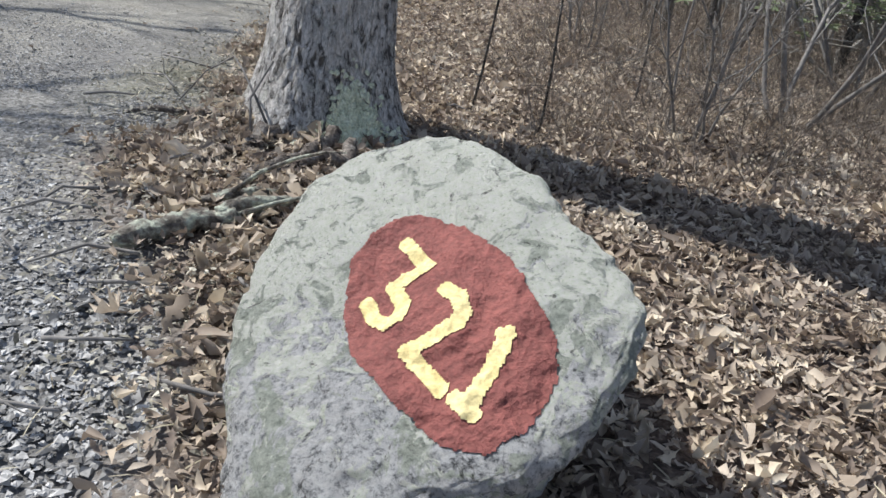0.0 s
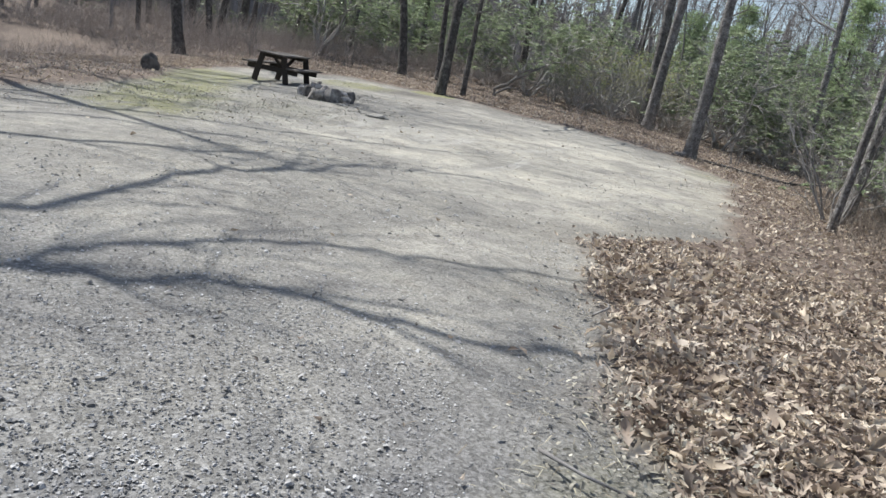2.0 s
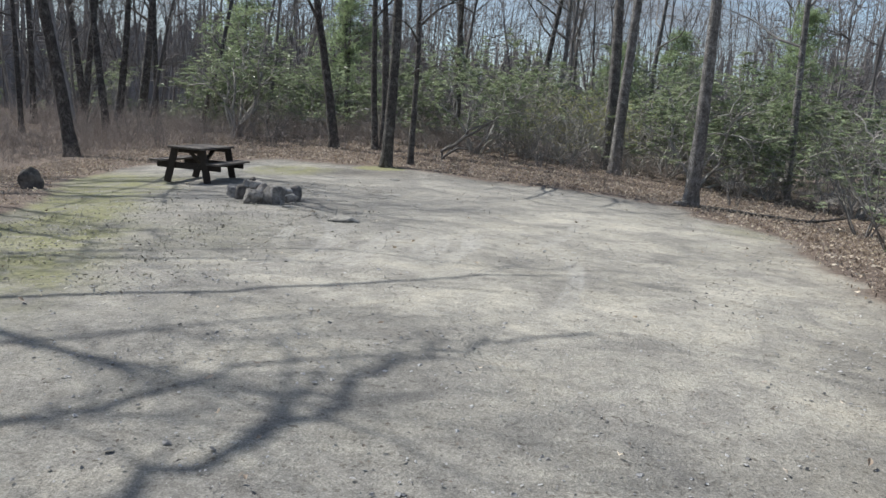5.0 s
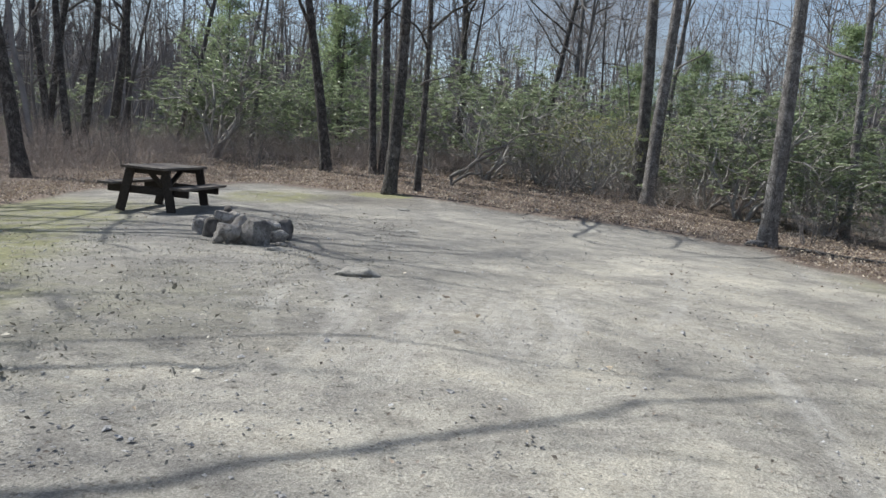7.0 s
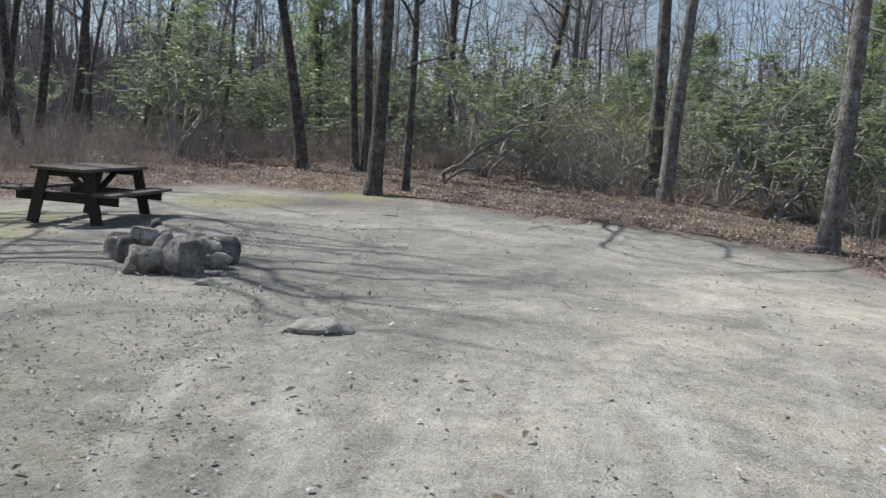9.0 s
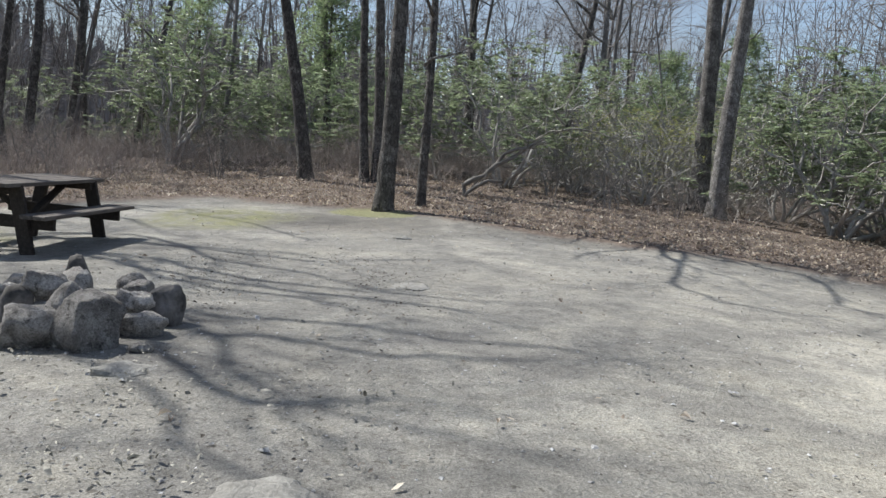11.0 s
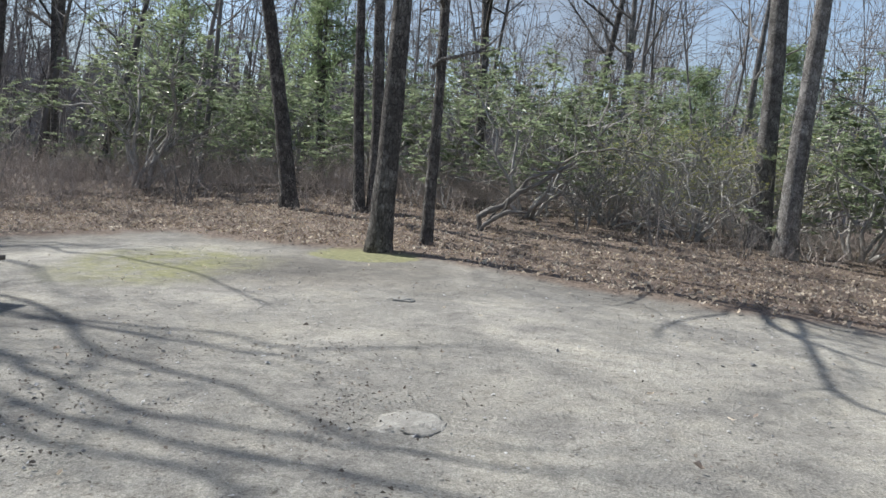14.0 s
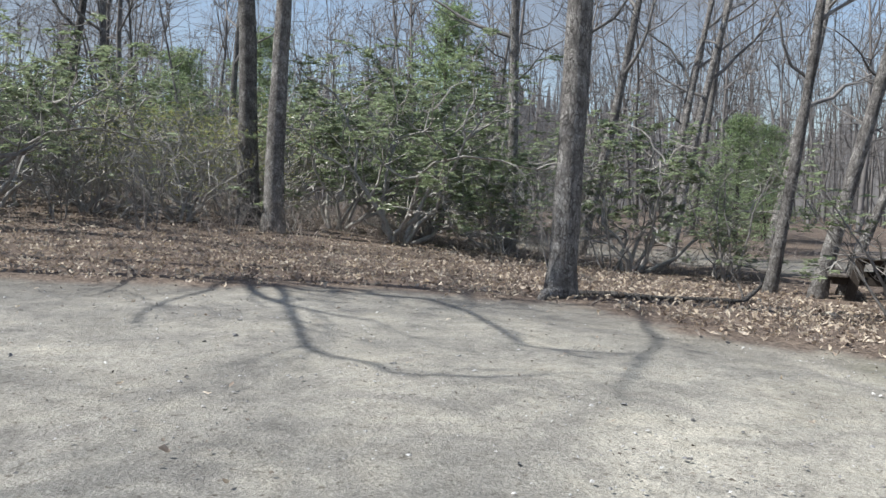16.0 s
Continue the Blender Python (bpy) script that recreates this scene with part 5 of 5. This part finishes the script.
# dry undergrowth and bare shrubs
def twig_clump(rng, height, stems, thick=0.0045):
    b = Build()
    for _ in range(stems):
        d = Vector((rng.gauss(0, 0.4), rng.gauss(0, 0.4), 1))
        h = height * rng.uniform(0.5, 1.1)
        pts = wander(rng, (rng.gauss(0, 0.2), rng.gauss(0, 0.2), -0.02), d, h, 2, 0.25)
        b.tube(pts, [thick * 1.3, thick * 0.9, thick * 0.4], 3, cap=False)
        for _ in range(4):
            i = rng.randint(1, 2)
            dd = Vector((rng.gauss(0, 0.7), rng.gauss(0, 0.7), rng.uniform(0.1, 1)))
            b.tube(wander(rng, pts[i - rng.randint(0, 1)].lerp(pts[i], 0.6), dd, h * rng.uniform(0.25, 0.5), 1, 0.25), [thick * 0.7, thick * 0.3], 3, cap=False)
    return b


# darker copy of the brush material: twig shade by the oak put into colour
M_SHADED_BRUSH = simple("grey_brown_weeds", 1.0, [(0.3, (0.15, 0.125, 0.105)), (0.7, (0.33, 0.28, 0.235))], 0.9, 0.1, 0.002, 4, None, 0.35, "ISLAND")


def build_brush():
    rng = random.Random(11)
    clumps = [twig_clump(rng, 1.0, 6, 0.0042) for _ in range(10)]
    for name, count, box, height, deep, label in (
            ("dry_brush", 1450, (-30, 28.5, -7.5, 46), 1.15, 4.0, "low brownish thicket of leafless twigs"),
            ("bare_undergrowth", 650, (-8, 29, 12, 44), 0.75, 5.6, "thin leafless undergrowth on the forest floor"),
            ("roadside_brush", 1250, (1.4, 4.6, 8, 20), 0.6, 1.3, "dry grey weeds and leafless twigs beside the oak, darkened for shade"),
            ("edge_brush", 420, (-22, 10, -9, 29), 0.5, 0.9, "low dry brush among fallen leaves")):
        places = []
        while len(places) < count:
            x, y = rng.uniform(box[0], box[2]), rng.uniform(box[1], box[3])
            away = -float(inside_by(np.array([x]), np.array([y]))[0])
            if away < deep * rng.uniform(0.7, 1.7) or abs((x - 6.0) * 0.82 + (y - 36.0) * 0.573) < 1.6 and x > 5.2:
                continue
            places.append((rng.randint(0, 9), x, y, ground_z(x, y), rng.uniform(0, 6.28), height * rng.uniform(0.5, 1.3), 0, 0))
        tagged(new(name, stamp(name, clumps, places, M_SHADED_BRUSH if name == "roadside_brush" else M_BRUSH)), label, "undergrowth", kind="stuff")


build_brush()


def bare_shrub_mesh(seed, height, stems):
    rng = random.Random(seed)
    out = []
    for k in range(stems):
        b = Build()
        a = 6.28 * k / stems + rng.uniform(-0.3, 0.3)
        pts = wander(rng, (0.08 * math.cos(a), 0.08 * math.sin(a), -0.05), (0.4 * math.cos(a), 0.4 * math.sin(a), 1), height * rng.uniform(0.7, 1.1), 7, 0.16)
        b.tube(pts, [0.016 * height / 2 * (1.1 - 0.13 * i) for i in range(8)], 5, cap=False)
        for _ in range(9):
            i = rng.randint(2, 7)
            d = (pts[i] - pts[i - 1]).normalized() + Vector((rng.gauss(0, 0.7), rng.gauss(0, 0.7), rng.gauss(0.2, 0.4)))
            side = wander(rng, pts[i], d, height * rng.uniform(0.2, 0.45), 4, 0.22)
            b.tube(side, [0.006, 0.005, 0.004, 0.003, 0.002], 3, cap=False)
            for _ in range(4):
                j = rng.randint(1, 4)
                d2 = Vector((rng.gauss(0, 1), rng.gauss(0, 1), rng.gauss(0.4, 0.7)))
                b.tube(wander(rng, side[j], d2, height * rng.uniform(0.08, 0.2), 2, 0.25), [0.003, 0.0025, 0.0015], 3, cap=False)
        out.append(b.mesh("stem", M_TWIG))
    return out


BARE = [bare_shrub_mesh(71, 1.7, 6), bare_shrub_mesh(72, 2.6, 5), bare_shrub_mesh(73, 3.6, 4)]
for kind, x, y, turn, size in (
        (0, -4.07, 31.5, 0, 0.95), (0, -5.4, 32.6, 60, 0.9), (0, -2.6, 31.2, 120, 0.6), (1, 3.4, 6.6, 10, 1.0), (1, 4.3, 8.2, 80, 1.0), (2, 3.4, 9.6, 150, 1.0),
        (1, 2.6, 11.4, 200, 0.9), (2, 4.6, 11.6, 260, 1.0), (1, 3.4, 13.8, 300, 0.9), (2, 5.4, 14.4, 20, 1.1), (1, 2.1, 16.1, 100, 0.9), (2, 3.6, 17.6, 170, 1.0),
        (1, 2.6, 19.8, 220, 0.9), (2, 5.6, 18.4, 40, 1.1), (0, 2.6, 5.6, 140, 0.8), (1, 5.4, 6.0, 270, 1.1), (2, 6.4, 9.0, 330, 1.1), (0, 1.9, 8.2, 35, 0.8),
        (1, 3.0, 22.6, 65, 0.9), (2, 5.8, 27.8, 115, 0.8), (1, 4.3, 29.4, 15, 0.8), (0, 1.2, 26.6, 55, 0.9), (2, 7.4, 12.6, 95, 1.1), (2, 7.0, 16.0, 185, 1.1),
        (1, -20.0, 33.0, 10, 0.9), (0, -17.4, 31.0, 80, 0.9), (1, -23.0, 34.5, 130, 1.0), (0, -13.6, 32.0, 190, 1.0)):
    plant("bare_shrub", BARE[kind], x, y, turn, size, "leafless grey shrub with many thin upright stems", "shrub", "bare shrubs")

# a knotted root at the foot of the grey edge tree
b = Build()
b.tube([(-0.02, -0.05, 0.13), (-0.18, -0.14, 0.10), (-0.33, -0.21, 0.11), (-0.42, -0.26, 0.05), (-0.46, -0.30, -0.04)], [0.11, 0.085, 0.075, 0.06, 0.04], 12)
for k, p in enumerate(b.v):
    b.v[k] = tuple(Vector(p) * (1 + 0.12 * noise.noise(Vector(p) * 14)))
part("root", b.mesh("root", M_BARK), STANDING[7])

# a pale side limb on the slim dark tree
b = Build()
b.tube([(-0.10, -0.04, 2.72), (0.04, -0.1, 2.84), (0.3, -0.1, 2.90), (0.56, -0.12, 2.97), (0.76, -0.1, 3.10), (0.98, -0.05, 3.35)], [0.034, 0.028, 0.024, 0.020, 0.016, 0.008], 8)
b.tube([(0.56, -0.12, 2.97), (0.72, -0.15, 2.98), (0.95, -0.16, 3.05)], [0.018, 0.014, 0.006], 5)
part("limb", b.mesh("limb", M_BARK), STANDING[4], "pale crooked side limb")

# two thin saplings beside the oak
for x, y, lx, ly, h in ((1.30, 5.40, 0.10, 0.06, 2.4), (1.72, 5.05, 0.03, 0.04, 1.7), (2.3, 6.3, 0.02, -0.05, 1.5)):
    b = Build()
    b.tube([(lx * h * s + 0.01 * math.sin(9 * s), ly * h * s, h * s - 0.03) for s in np.linspace(0, 1, 9)], [0.009 - 0.007 * s for s in np.linspace(0, 1, 9)], 6)
    ob = new("sapling", b.mesh("sapling", M_DARKBARK))
    ob.matrix_basis = pose(x, y, ground_z(x, y))
    tagged(ob, "thin dark leafless sapling stem among dry leaves", "sapling", "thin saplings")


# fallen wood
def fallen(name, pts, radii, mat, label, category="fallen branch", twigs=0, seed=1):
    rng = random.Random(seed)
    b = Build()
    fine = [i / 4 for i in range(4 * (len(pts) - 1) + 1)]
    line = [Vector(pts[int(f)]).lerp(Vector(pts[min(int(f) + 1, len(pts) - 1)]), f % 1) for f in fine]
    thick = [radii[int(f)] + (radii[min(int(f) + 1, len(pts) - 1)] - radii[int(f)]) * (f % 1) for f in fine]
    b.tube(line, [r * rng.uniform(0.85, 1.15) for r in thick], 9)
    for k, p in enumerate(b.v):
        s = thick[min(k // 9, len(thick) - 1)]
        b.v[k] = tuple(Vector(p) + Vector([0.35 * s * noise.noise(Vector(p) * (0.9 / s) + Vector((7 * c, seed, 0))) + rng.gauss(0, 0.06 * s) for c in range(3)]))
    ob = tagged(new(name, b.mesh(name, mat)), label, category)
    for _ in range(twigs):
        i = rng.randint(1, len(pts) - 1)
        d = (Vector(pts[i]) - Vector(pts[i - 1])).normalized() + Vector((rng.gauss(0, 0.6), rng.gauss(0, 0.6), rng.gauss(0.3, 0.4)))
        r = radii[i] * 0.5
        t = Build()
        t.tube(wander(rng, pts[i], d, rng.uniform(0.3, 0.9) * min(1.0, radii[i] * 30), 4, 0.2), [r, r * 0.8, r * 0.6, r * 0.4, r * 0.2], 5)
        part("side_twig", t.mesh("side_twig", mat), ob)
    return ob


def low(x, y, up=0.0):
    return (x, y, ground_z(x, y) + up)


M_DEADWOOD = simple("bleached_dead_wood", 10, [(0.3, (0.13, 0.12, 0.11)), (0.7, (0.27, 0.255, 0.235))], 0.9, 0.3, 0.006, 5)
BENT = "pale crooked branch fallen before the shrubs"
fallen("fallen_branch", [(-7.24, 31.0, 0.30), (-7.28, 31.0, 0.66), (-7.08, 31.0, 0.78), (-6.86, 31.0, 0.88), (-6.59, 31.0, 1.15), (-6.24, 31.0, 1.33), (-5.97, 31.0, 1.56), (-5.77, 31.05, 1.69)],
       [0.045, 0.055, 0.055, 0.055, 0.05, 0.042, 0.034, 0.022], M_DEADWOOD, BENT, twigs=7, seed=2)
fallen("fallen_branch", [(-7.27, 30.95, 0.36), (-7.15, 30.9, 0.52), (-6.91, 30.9, 0.70), (-6.73, 30.9, 0.79), (-6.4, 30.85, 0.80)], [0.03, 0.042, 0.042, 0.035, 0.02], M_DEADWOOD, BENT, twigs=3, seed=3)
fallen("fallen_branch", [(-6.60, 31.02, 1.15), (-6.45, 31.0, 1.39), (-6.18, 31.0, 1.52), (-5.87, 31.0, 1.61), (-5.6, 31.1, 1.80)], [0.04, 0.038, 0.032, 0.026, 0.014], M_DEADWOOD, BENT, twigs=4, seed=8)
fallen("fallen_log", [low(0.1, 24.9, 0.05), low(1.2, 24.4, 0.06), low(2.4, 24.3, 0.06), low(3.4, 24.9, 0.25)], [0.05, 0.045, 0.04, 0.02], M_DARKBARK, "thin dark log lying behind the grey tree", "log", 3, 4)
M_ROTTEN = simple("lichened_wood", 14, [(0.34, (0.07, 0.062, 0.055)), (0.47, (0.22, 0.20, 0.175)), (0.56, (0.40, 0.42, 0.36)), (0.66, (0.60, 0.65, 0.54))], 0.95, 0.9, 0.02, 4)
for pts, rad, seed in (([(0.47, 3.01, 0.02), (0.53, 3.07, 0.035), (0.58, 3.15, 0.03), (0.64, 3.22, 0.045), (0.71, 3.28, 0.035), (0.76, 3.33, 0.045)], [0.022, 0.036, 0.033, 0.038, 0.030, 0.020], 5),
                       ([(0.70, 3.30, 0.05), (0.75, 3.38, 0.06), (0.83, 3.45, 0.055), (0.88, 3.55, 0.04)], [0.018, 0.032, 0.028, 0.016], 6),
                       ([(0.58, 3.42, 0.03), (0.66, 3.47, 0.045), (0.74, 3.57, 0.04), (0.80, 3.62, 0.03)], [0.012, 0.022, 0.02, 0.010], 7)):
    fallen("rotten_log", [low(x, y, up + 0.03) for x, y, up in pts], [1.1 * r for r in rad], M_ROTTEN, "short rotten piece of log with pale lichen beside the boulder", "log", 1, seed)["group"] = "rotten log pieces"
rs = random.Random(21)
for k in range(46):
    x, y = (rs.uniform(0.0, 1.2), rs.uniform(2.0, 4.0)) if k < 26 else (rs.uniform(-0.9, 3.2), rs.uniform(4.0, 8.0))
    a = rs.uniform(0, 6.28)
    n = rs.uniform(0.12, 0.4)
    fallen("twig", [low(x, y, 0.045), low(x + math.cos(a) * n / 2, y + math.sin(a) * n / 2, 0.07), low(x + math.cos(a + 0.3) * n, y + math.sin(a + 0.3) * n, 0.05)],
           [0.007, 0.006, 0.004], M_TWIG, "dry grey twig lying on dead leaves", "twig", 1 if k % 3 == 0 else 0, k)["group"] = "fallen twigs"

# a second table by the far track, and the shade trees standing outside the view
picnic_table(pose(6.6, 25.4, ground_z(6.6, 25.4), 0, 0, -51), "dark wooden picnic table standing far off among the trees")


def add_limbs(ob, x, y, limbs, seed):
    """Long limbs of a tree that throw the branch shadows over the gravel: limbs as (height, radius, ground points under the sun's ray)."""
    rng = random.Random(seed)
    z0 = ground_z(x, y)
    for h, r, pts in limbs:
        b = Build()
        k = h / math.tan(SUN_EL)
        line = [Vector((px - k * math.cos(SUN_AZ) - x, py - k * math.sin(SUN_AZ) - y, h - z0 + 0.03)) for px, py in pts]
        line = [Vector((0, 0, h * 0.8)), line[0].lerp(Vector((0, 0, h * 0.88)), 0.45)] + line
        bent = []
        for i in range(len(line) - 1):
            a, c, d, e = line[max(i - 1, 0)], line[i], line[i + 1], line[min(i + 2, len(line) - 1)]
            for f in (0.0, 0.25, 0.5, 0.75):
                q = 0.5 * (2 * c + (d - a) * f + (2 * a - 5 * c + 4 * d - e) * f * f + (3 * c - a - 3 * d + e) * f ** 3)
                bent.append(q + Vector((rng.gauss(0, 0.03), rng.gauss(0, 0.03), rng.gauss(0, 0.03))))
        line = bent + [line[-1]]
        radii = [max(r * (1 - 0.7 * i / (len(line) - 1)), 0.012) for i in range(len(line))]
        b.tube(line, radii, 7)
        for i in range(6, len(line), 3):
            for _ in range(2):
                d = (line[i] - line[i - 1]).normalized() + Vector((rng.gauss(0, 0.5), rng.gauss(0, 0.5), rng.gauss(0.1, 0.3)))
                crown_branches(rng, b, line[i], d, rng.uniform(0.7, 1.8), radii[i] * 0.4, 1)
        part("limb", b.mesh("limb", M_BARK), ob)


def shade_tree(x, y, limbs, height, seed):
    ob = plant("tree", tree_meshes(seed, height, 0.2, (0, 0), 0.62, 5, M_BARK), x, y, 0, 1, "bare spreading tree on the sunny side of the clearing", "tree", "bare trees")
    add_limbs(ob, x, y, limbs, seed)


shade_tree(-12.9, 9.0, [
    (6.6, 0.055, [(-4.2, 4.4), (-3.6, 5.0), (-3.23, 5.63), (-3.04, 6.14), (-2.76, 6.75), (-2.24, 7.19), (-1.58, 7.48), (-0.77, 7.94), (0.2, 8.4)]),
    (6.2, 0.062, [(-4.4, 4.5), (-3.14, 5.55), (-2.73, 5.79), (-2.37, 6.12), (-2.07, 6.18), (-1.48, 6.22), (-0.95, 6.34), (-0.49, 6.63), (0.3, 7.0)]),
    (6.9, 0.06, [(-4.3, 5.3), (-3.87, 6.23), (-3.84, 6.84), (-4.01, 7.76), (-3.95, 8.6), (-3.76, 8.96), (-3.74, 9.27), (-3.55, 9.35), (-3.6, 9.76), (-3.48, 10.11), (-3.25, 10.57), (-2.88, 10.99), (-2.33, 11.44)]),
    (7.3, 0.05, [(-5.6, 8.1), (-4.87, 8.85), (-4.64, 9.15), (-4.42, 9.47), (-4.25, 9.87), (-3.89, 10.12), (-3.4, 10.5)]),
    (5.8, 0.065, [(-3.4, 2.8), (-2.3, 3.3), (-1.5, 3.65), (-0.95, 3.94), (-0.6, 4.12), (-0.3, 4.2)]),
    (6.1, 0.05, [(-2.9, 3.7), (-2.0, 4.0), (-1.4, 4.2), (-1.0, 4.42), (-0.8, 4.84), (-0.55, 5.1)]),
    (7.6, 0.035, [(-6.2, 9.7), (-5.47, 9.81), (-5.12, 9.82), (-4.64, 9.57)])], 12.0, 401)
shade_tree(-14.6, 13.2, [
    (7.5, 0.062, [(-8.2, 9.6), (-6.55, 10.81), (-5.22, 11.67), (-4.06, 12.59), (-2.6, 13.69)]),
    (7.0, 0.055, [(-8.8, 11.8), (-7.72, 12.18), (-6.46, 12.6), (-5.5, 13.1)]),
    (7.8, 0.028, [(-7.6, 12.6), (-6.29, 13.3), (-5.08, 13.99), (-3.7, 13.7), (-2.6, 14.0)])], 13.0, 402)
shade_tree(-19.5, 19.0, [
    (8.0, 0.05, [(-8.6, 19.6), (-7.4, 18.9), (-6.5, 17.8), (-5.95, 17.2), (-5.6, 16.8)]),
    (8.4, 0.045, [(-9.0, 18.2), (-7.2, 17.6), (-6.1, 16.65), (-5.3, 16.45), (-4.25, 16.15)]),
    (7.4, 0.06, [(-12.3, 21.6), (-11.1, 20.9), (-9.5, 17.7), (-8.3, 16.7)]),
    (8.8, 0.06, [(-8.4, 19.0), (-7.18, 18.57), (-6.51, 18.58), (-5.83, 18.39), (-5.04, 18.59)]),
    (8.1, 0.07, [(-8.0, 18.6), (-6.97, 17.89), (-6.43, 17.39), (-6.18, 17.41), (-5.7, 17.6)]),
    (7.0, 0.06, [(-12.5, 22.9), (-11.0, 18.2), (-10.3, 15.9)])], 14.0, 403)
shade_tree(-22.5, 22.5, [
    (8.5, 0.06, [(-11.4, 22.9), (-10.1, 22.44), (-8.4, 21.99), (-6.99, 21.72)]),
    (9.0, 0.07, [(-10.8, 21.6), (-9.42, 20.98), (-7.95, 20.33), (-6.45, 20.03), (-5.59, 19.84)]),
    (9.5, 0.06, [(-9.0, 19.4), (-7.37, 19.09), (-6.35, 19.05), (-5.63, 18.92), (-4.68, 18.96)]),
    (8.0, 0.05, [(-13.0, 26.2), (-11.89, 25.88), (-9.84, 25.03), (-8.05, 23.39)]),
    (8.7, 0.06, [(-10.4, 22.9), (-8.44, 21.5), (-7.25, 20.99), (-6.31, 20.34)]),
    (9.3, 0.06, [(-9.9, 21.4), (-8.65, 20.46), (-7.59, 19.96), (-6.99, 19.92), (-6.42, 19.57)]),
    (8.2, 0.055, [(-9.6, 21.4), (-8.39, 20.84), (-7.49, 20.51), (-6.49, 20.37), (-5.6, 20.3)]),
    (9.8, 0.05, [(-10.6, 22.4), (-9.53, 22.22), (-8.2, 22.25), (-7.13, 22.07), (-6.28, 22.48)])], 15.0, 404)
add_limbs(STANDING[3], -8.23, 27.59, [
    (6.5, 0.05, [(-3.2, 25.2), (-3.5, 23.6), (-3.67, 22.4), (-3.3, 21.5), (-2.5, 21.3)]),
    (6.8, 0.055, [(-2.4, 25.0), (-1.75, 24.2), (-2.1, 22.5), (-1.9, 21.6)])], 411)
add_limbs(STANDING[4], -7.76, 28.6, [(8.0, 0.045, [(0.2, 24.0), (-0.8, 22.3), (-1.6, 21.5), (-2.3, 20.9)]), (6.6, 0.045, [(-3.4, 26.0), (-4.43, 24.5), (-4.8, 23.6)])], 412)
for i, (x, y, h) in enumerate(((-17.5, 17.0, 13), (-24.5, 21.5, 15), (-16.2, 6.5, 14))):
    plant("tree", tree_meshes(420 + i, h, 0.19, (0.02, -0.01), 0.4, 10, M_BARK), x, y, label="bare tall tree on the sunny side of the clearing", group="bare trees")


# distant woods close the view
def build_backdrop():
    rng = random.Random(9)
    b = Build()
    n = 2600
    for i in range(n + 1):
        a = 6.28318 * i / n
        r = 100
        top = 12.0 + 1.3 * math.sin(a * 7) + 0.8 * math.sin(a * 31) + rng.gauss(0, 2.2)
        b.v += [(-3 + r * math.cos(a), 16 + r * math.sin(a), -3), (-3 + r * math.cos(a), 16 + r * math.sin(a), top)]
    for i in range(n):
        b.f.append((2 * i, 2 * i + 1, 2 * i + 3, 2 * i + 2))
    tagged(new("backdrop", b.mesh("backdrop", M_BACKDROP, False)), "band of distant bare woods, coloured grey-blue for haze", "backdrop", kind="structure")


# pale bluish grey: the haze over far woods is put into this colour
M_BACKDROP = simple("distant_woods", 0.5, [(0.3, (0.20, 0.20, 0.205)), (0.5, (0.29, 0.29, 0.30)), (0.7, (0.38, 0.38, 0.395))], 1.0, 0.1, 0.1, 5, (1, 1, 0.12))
build_backdrop()
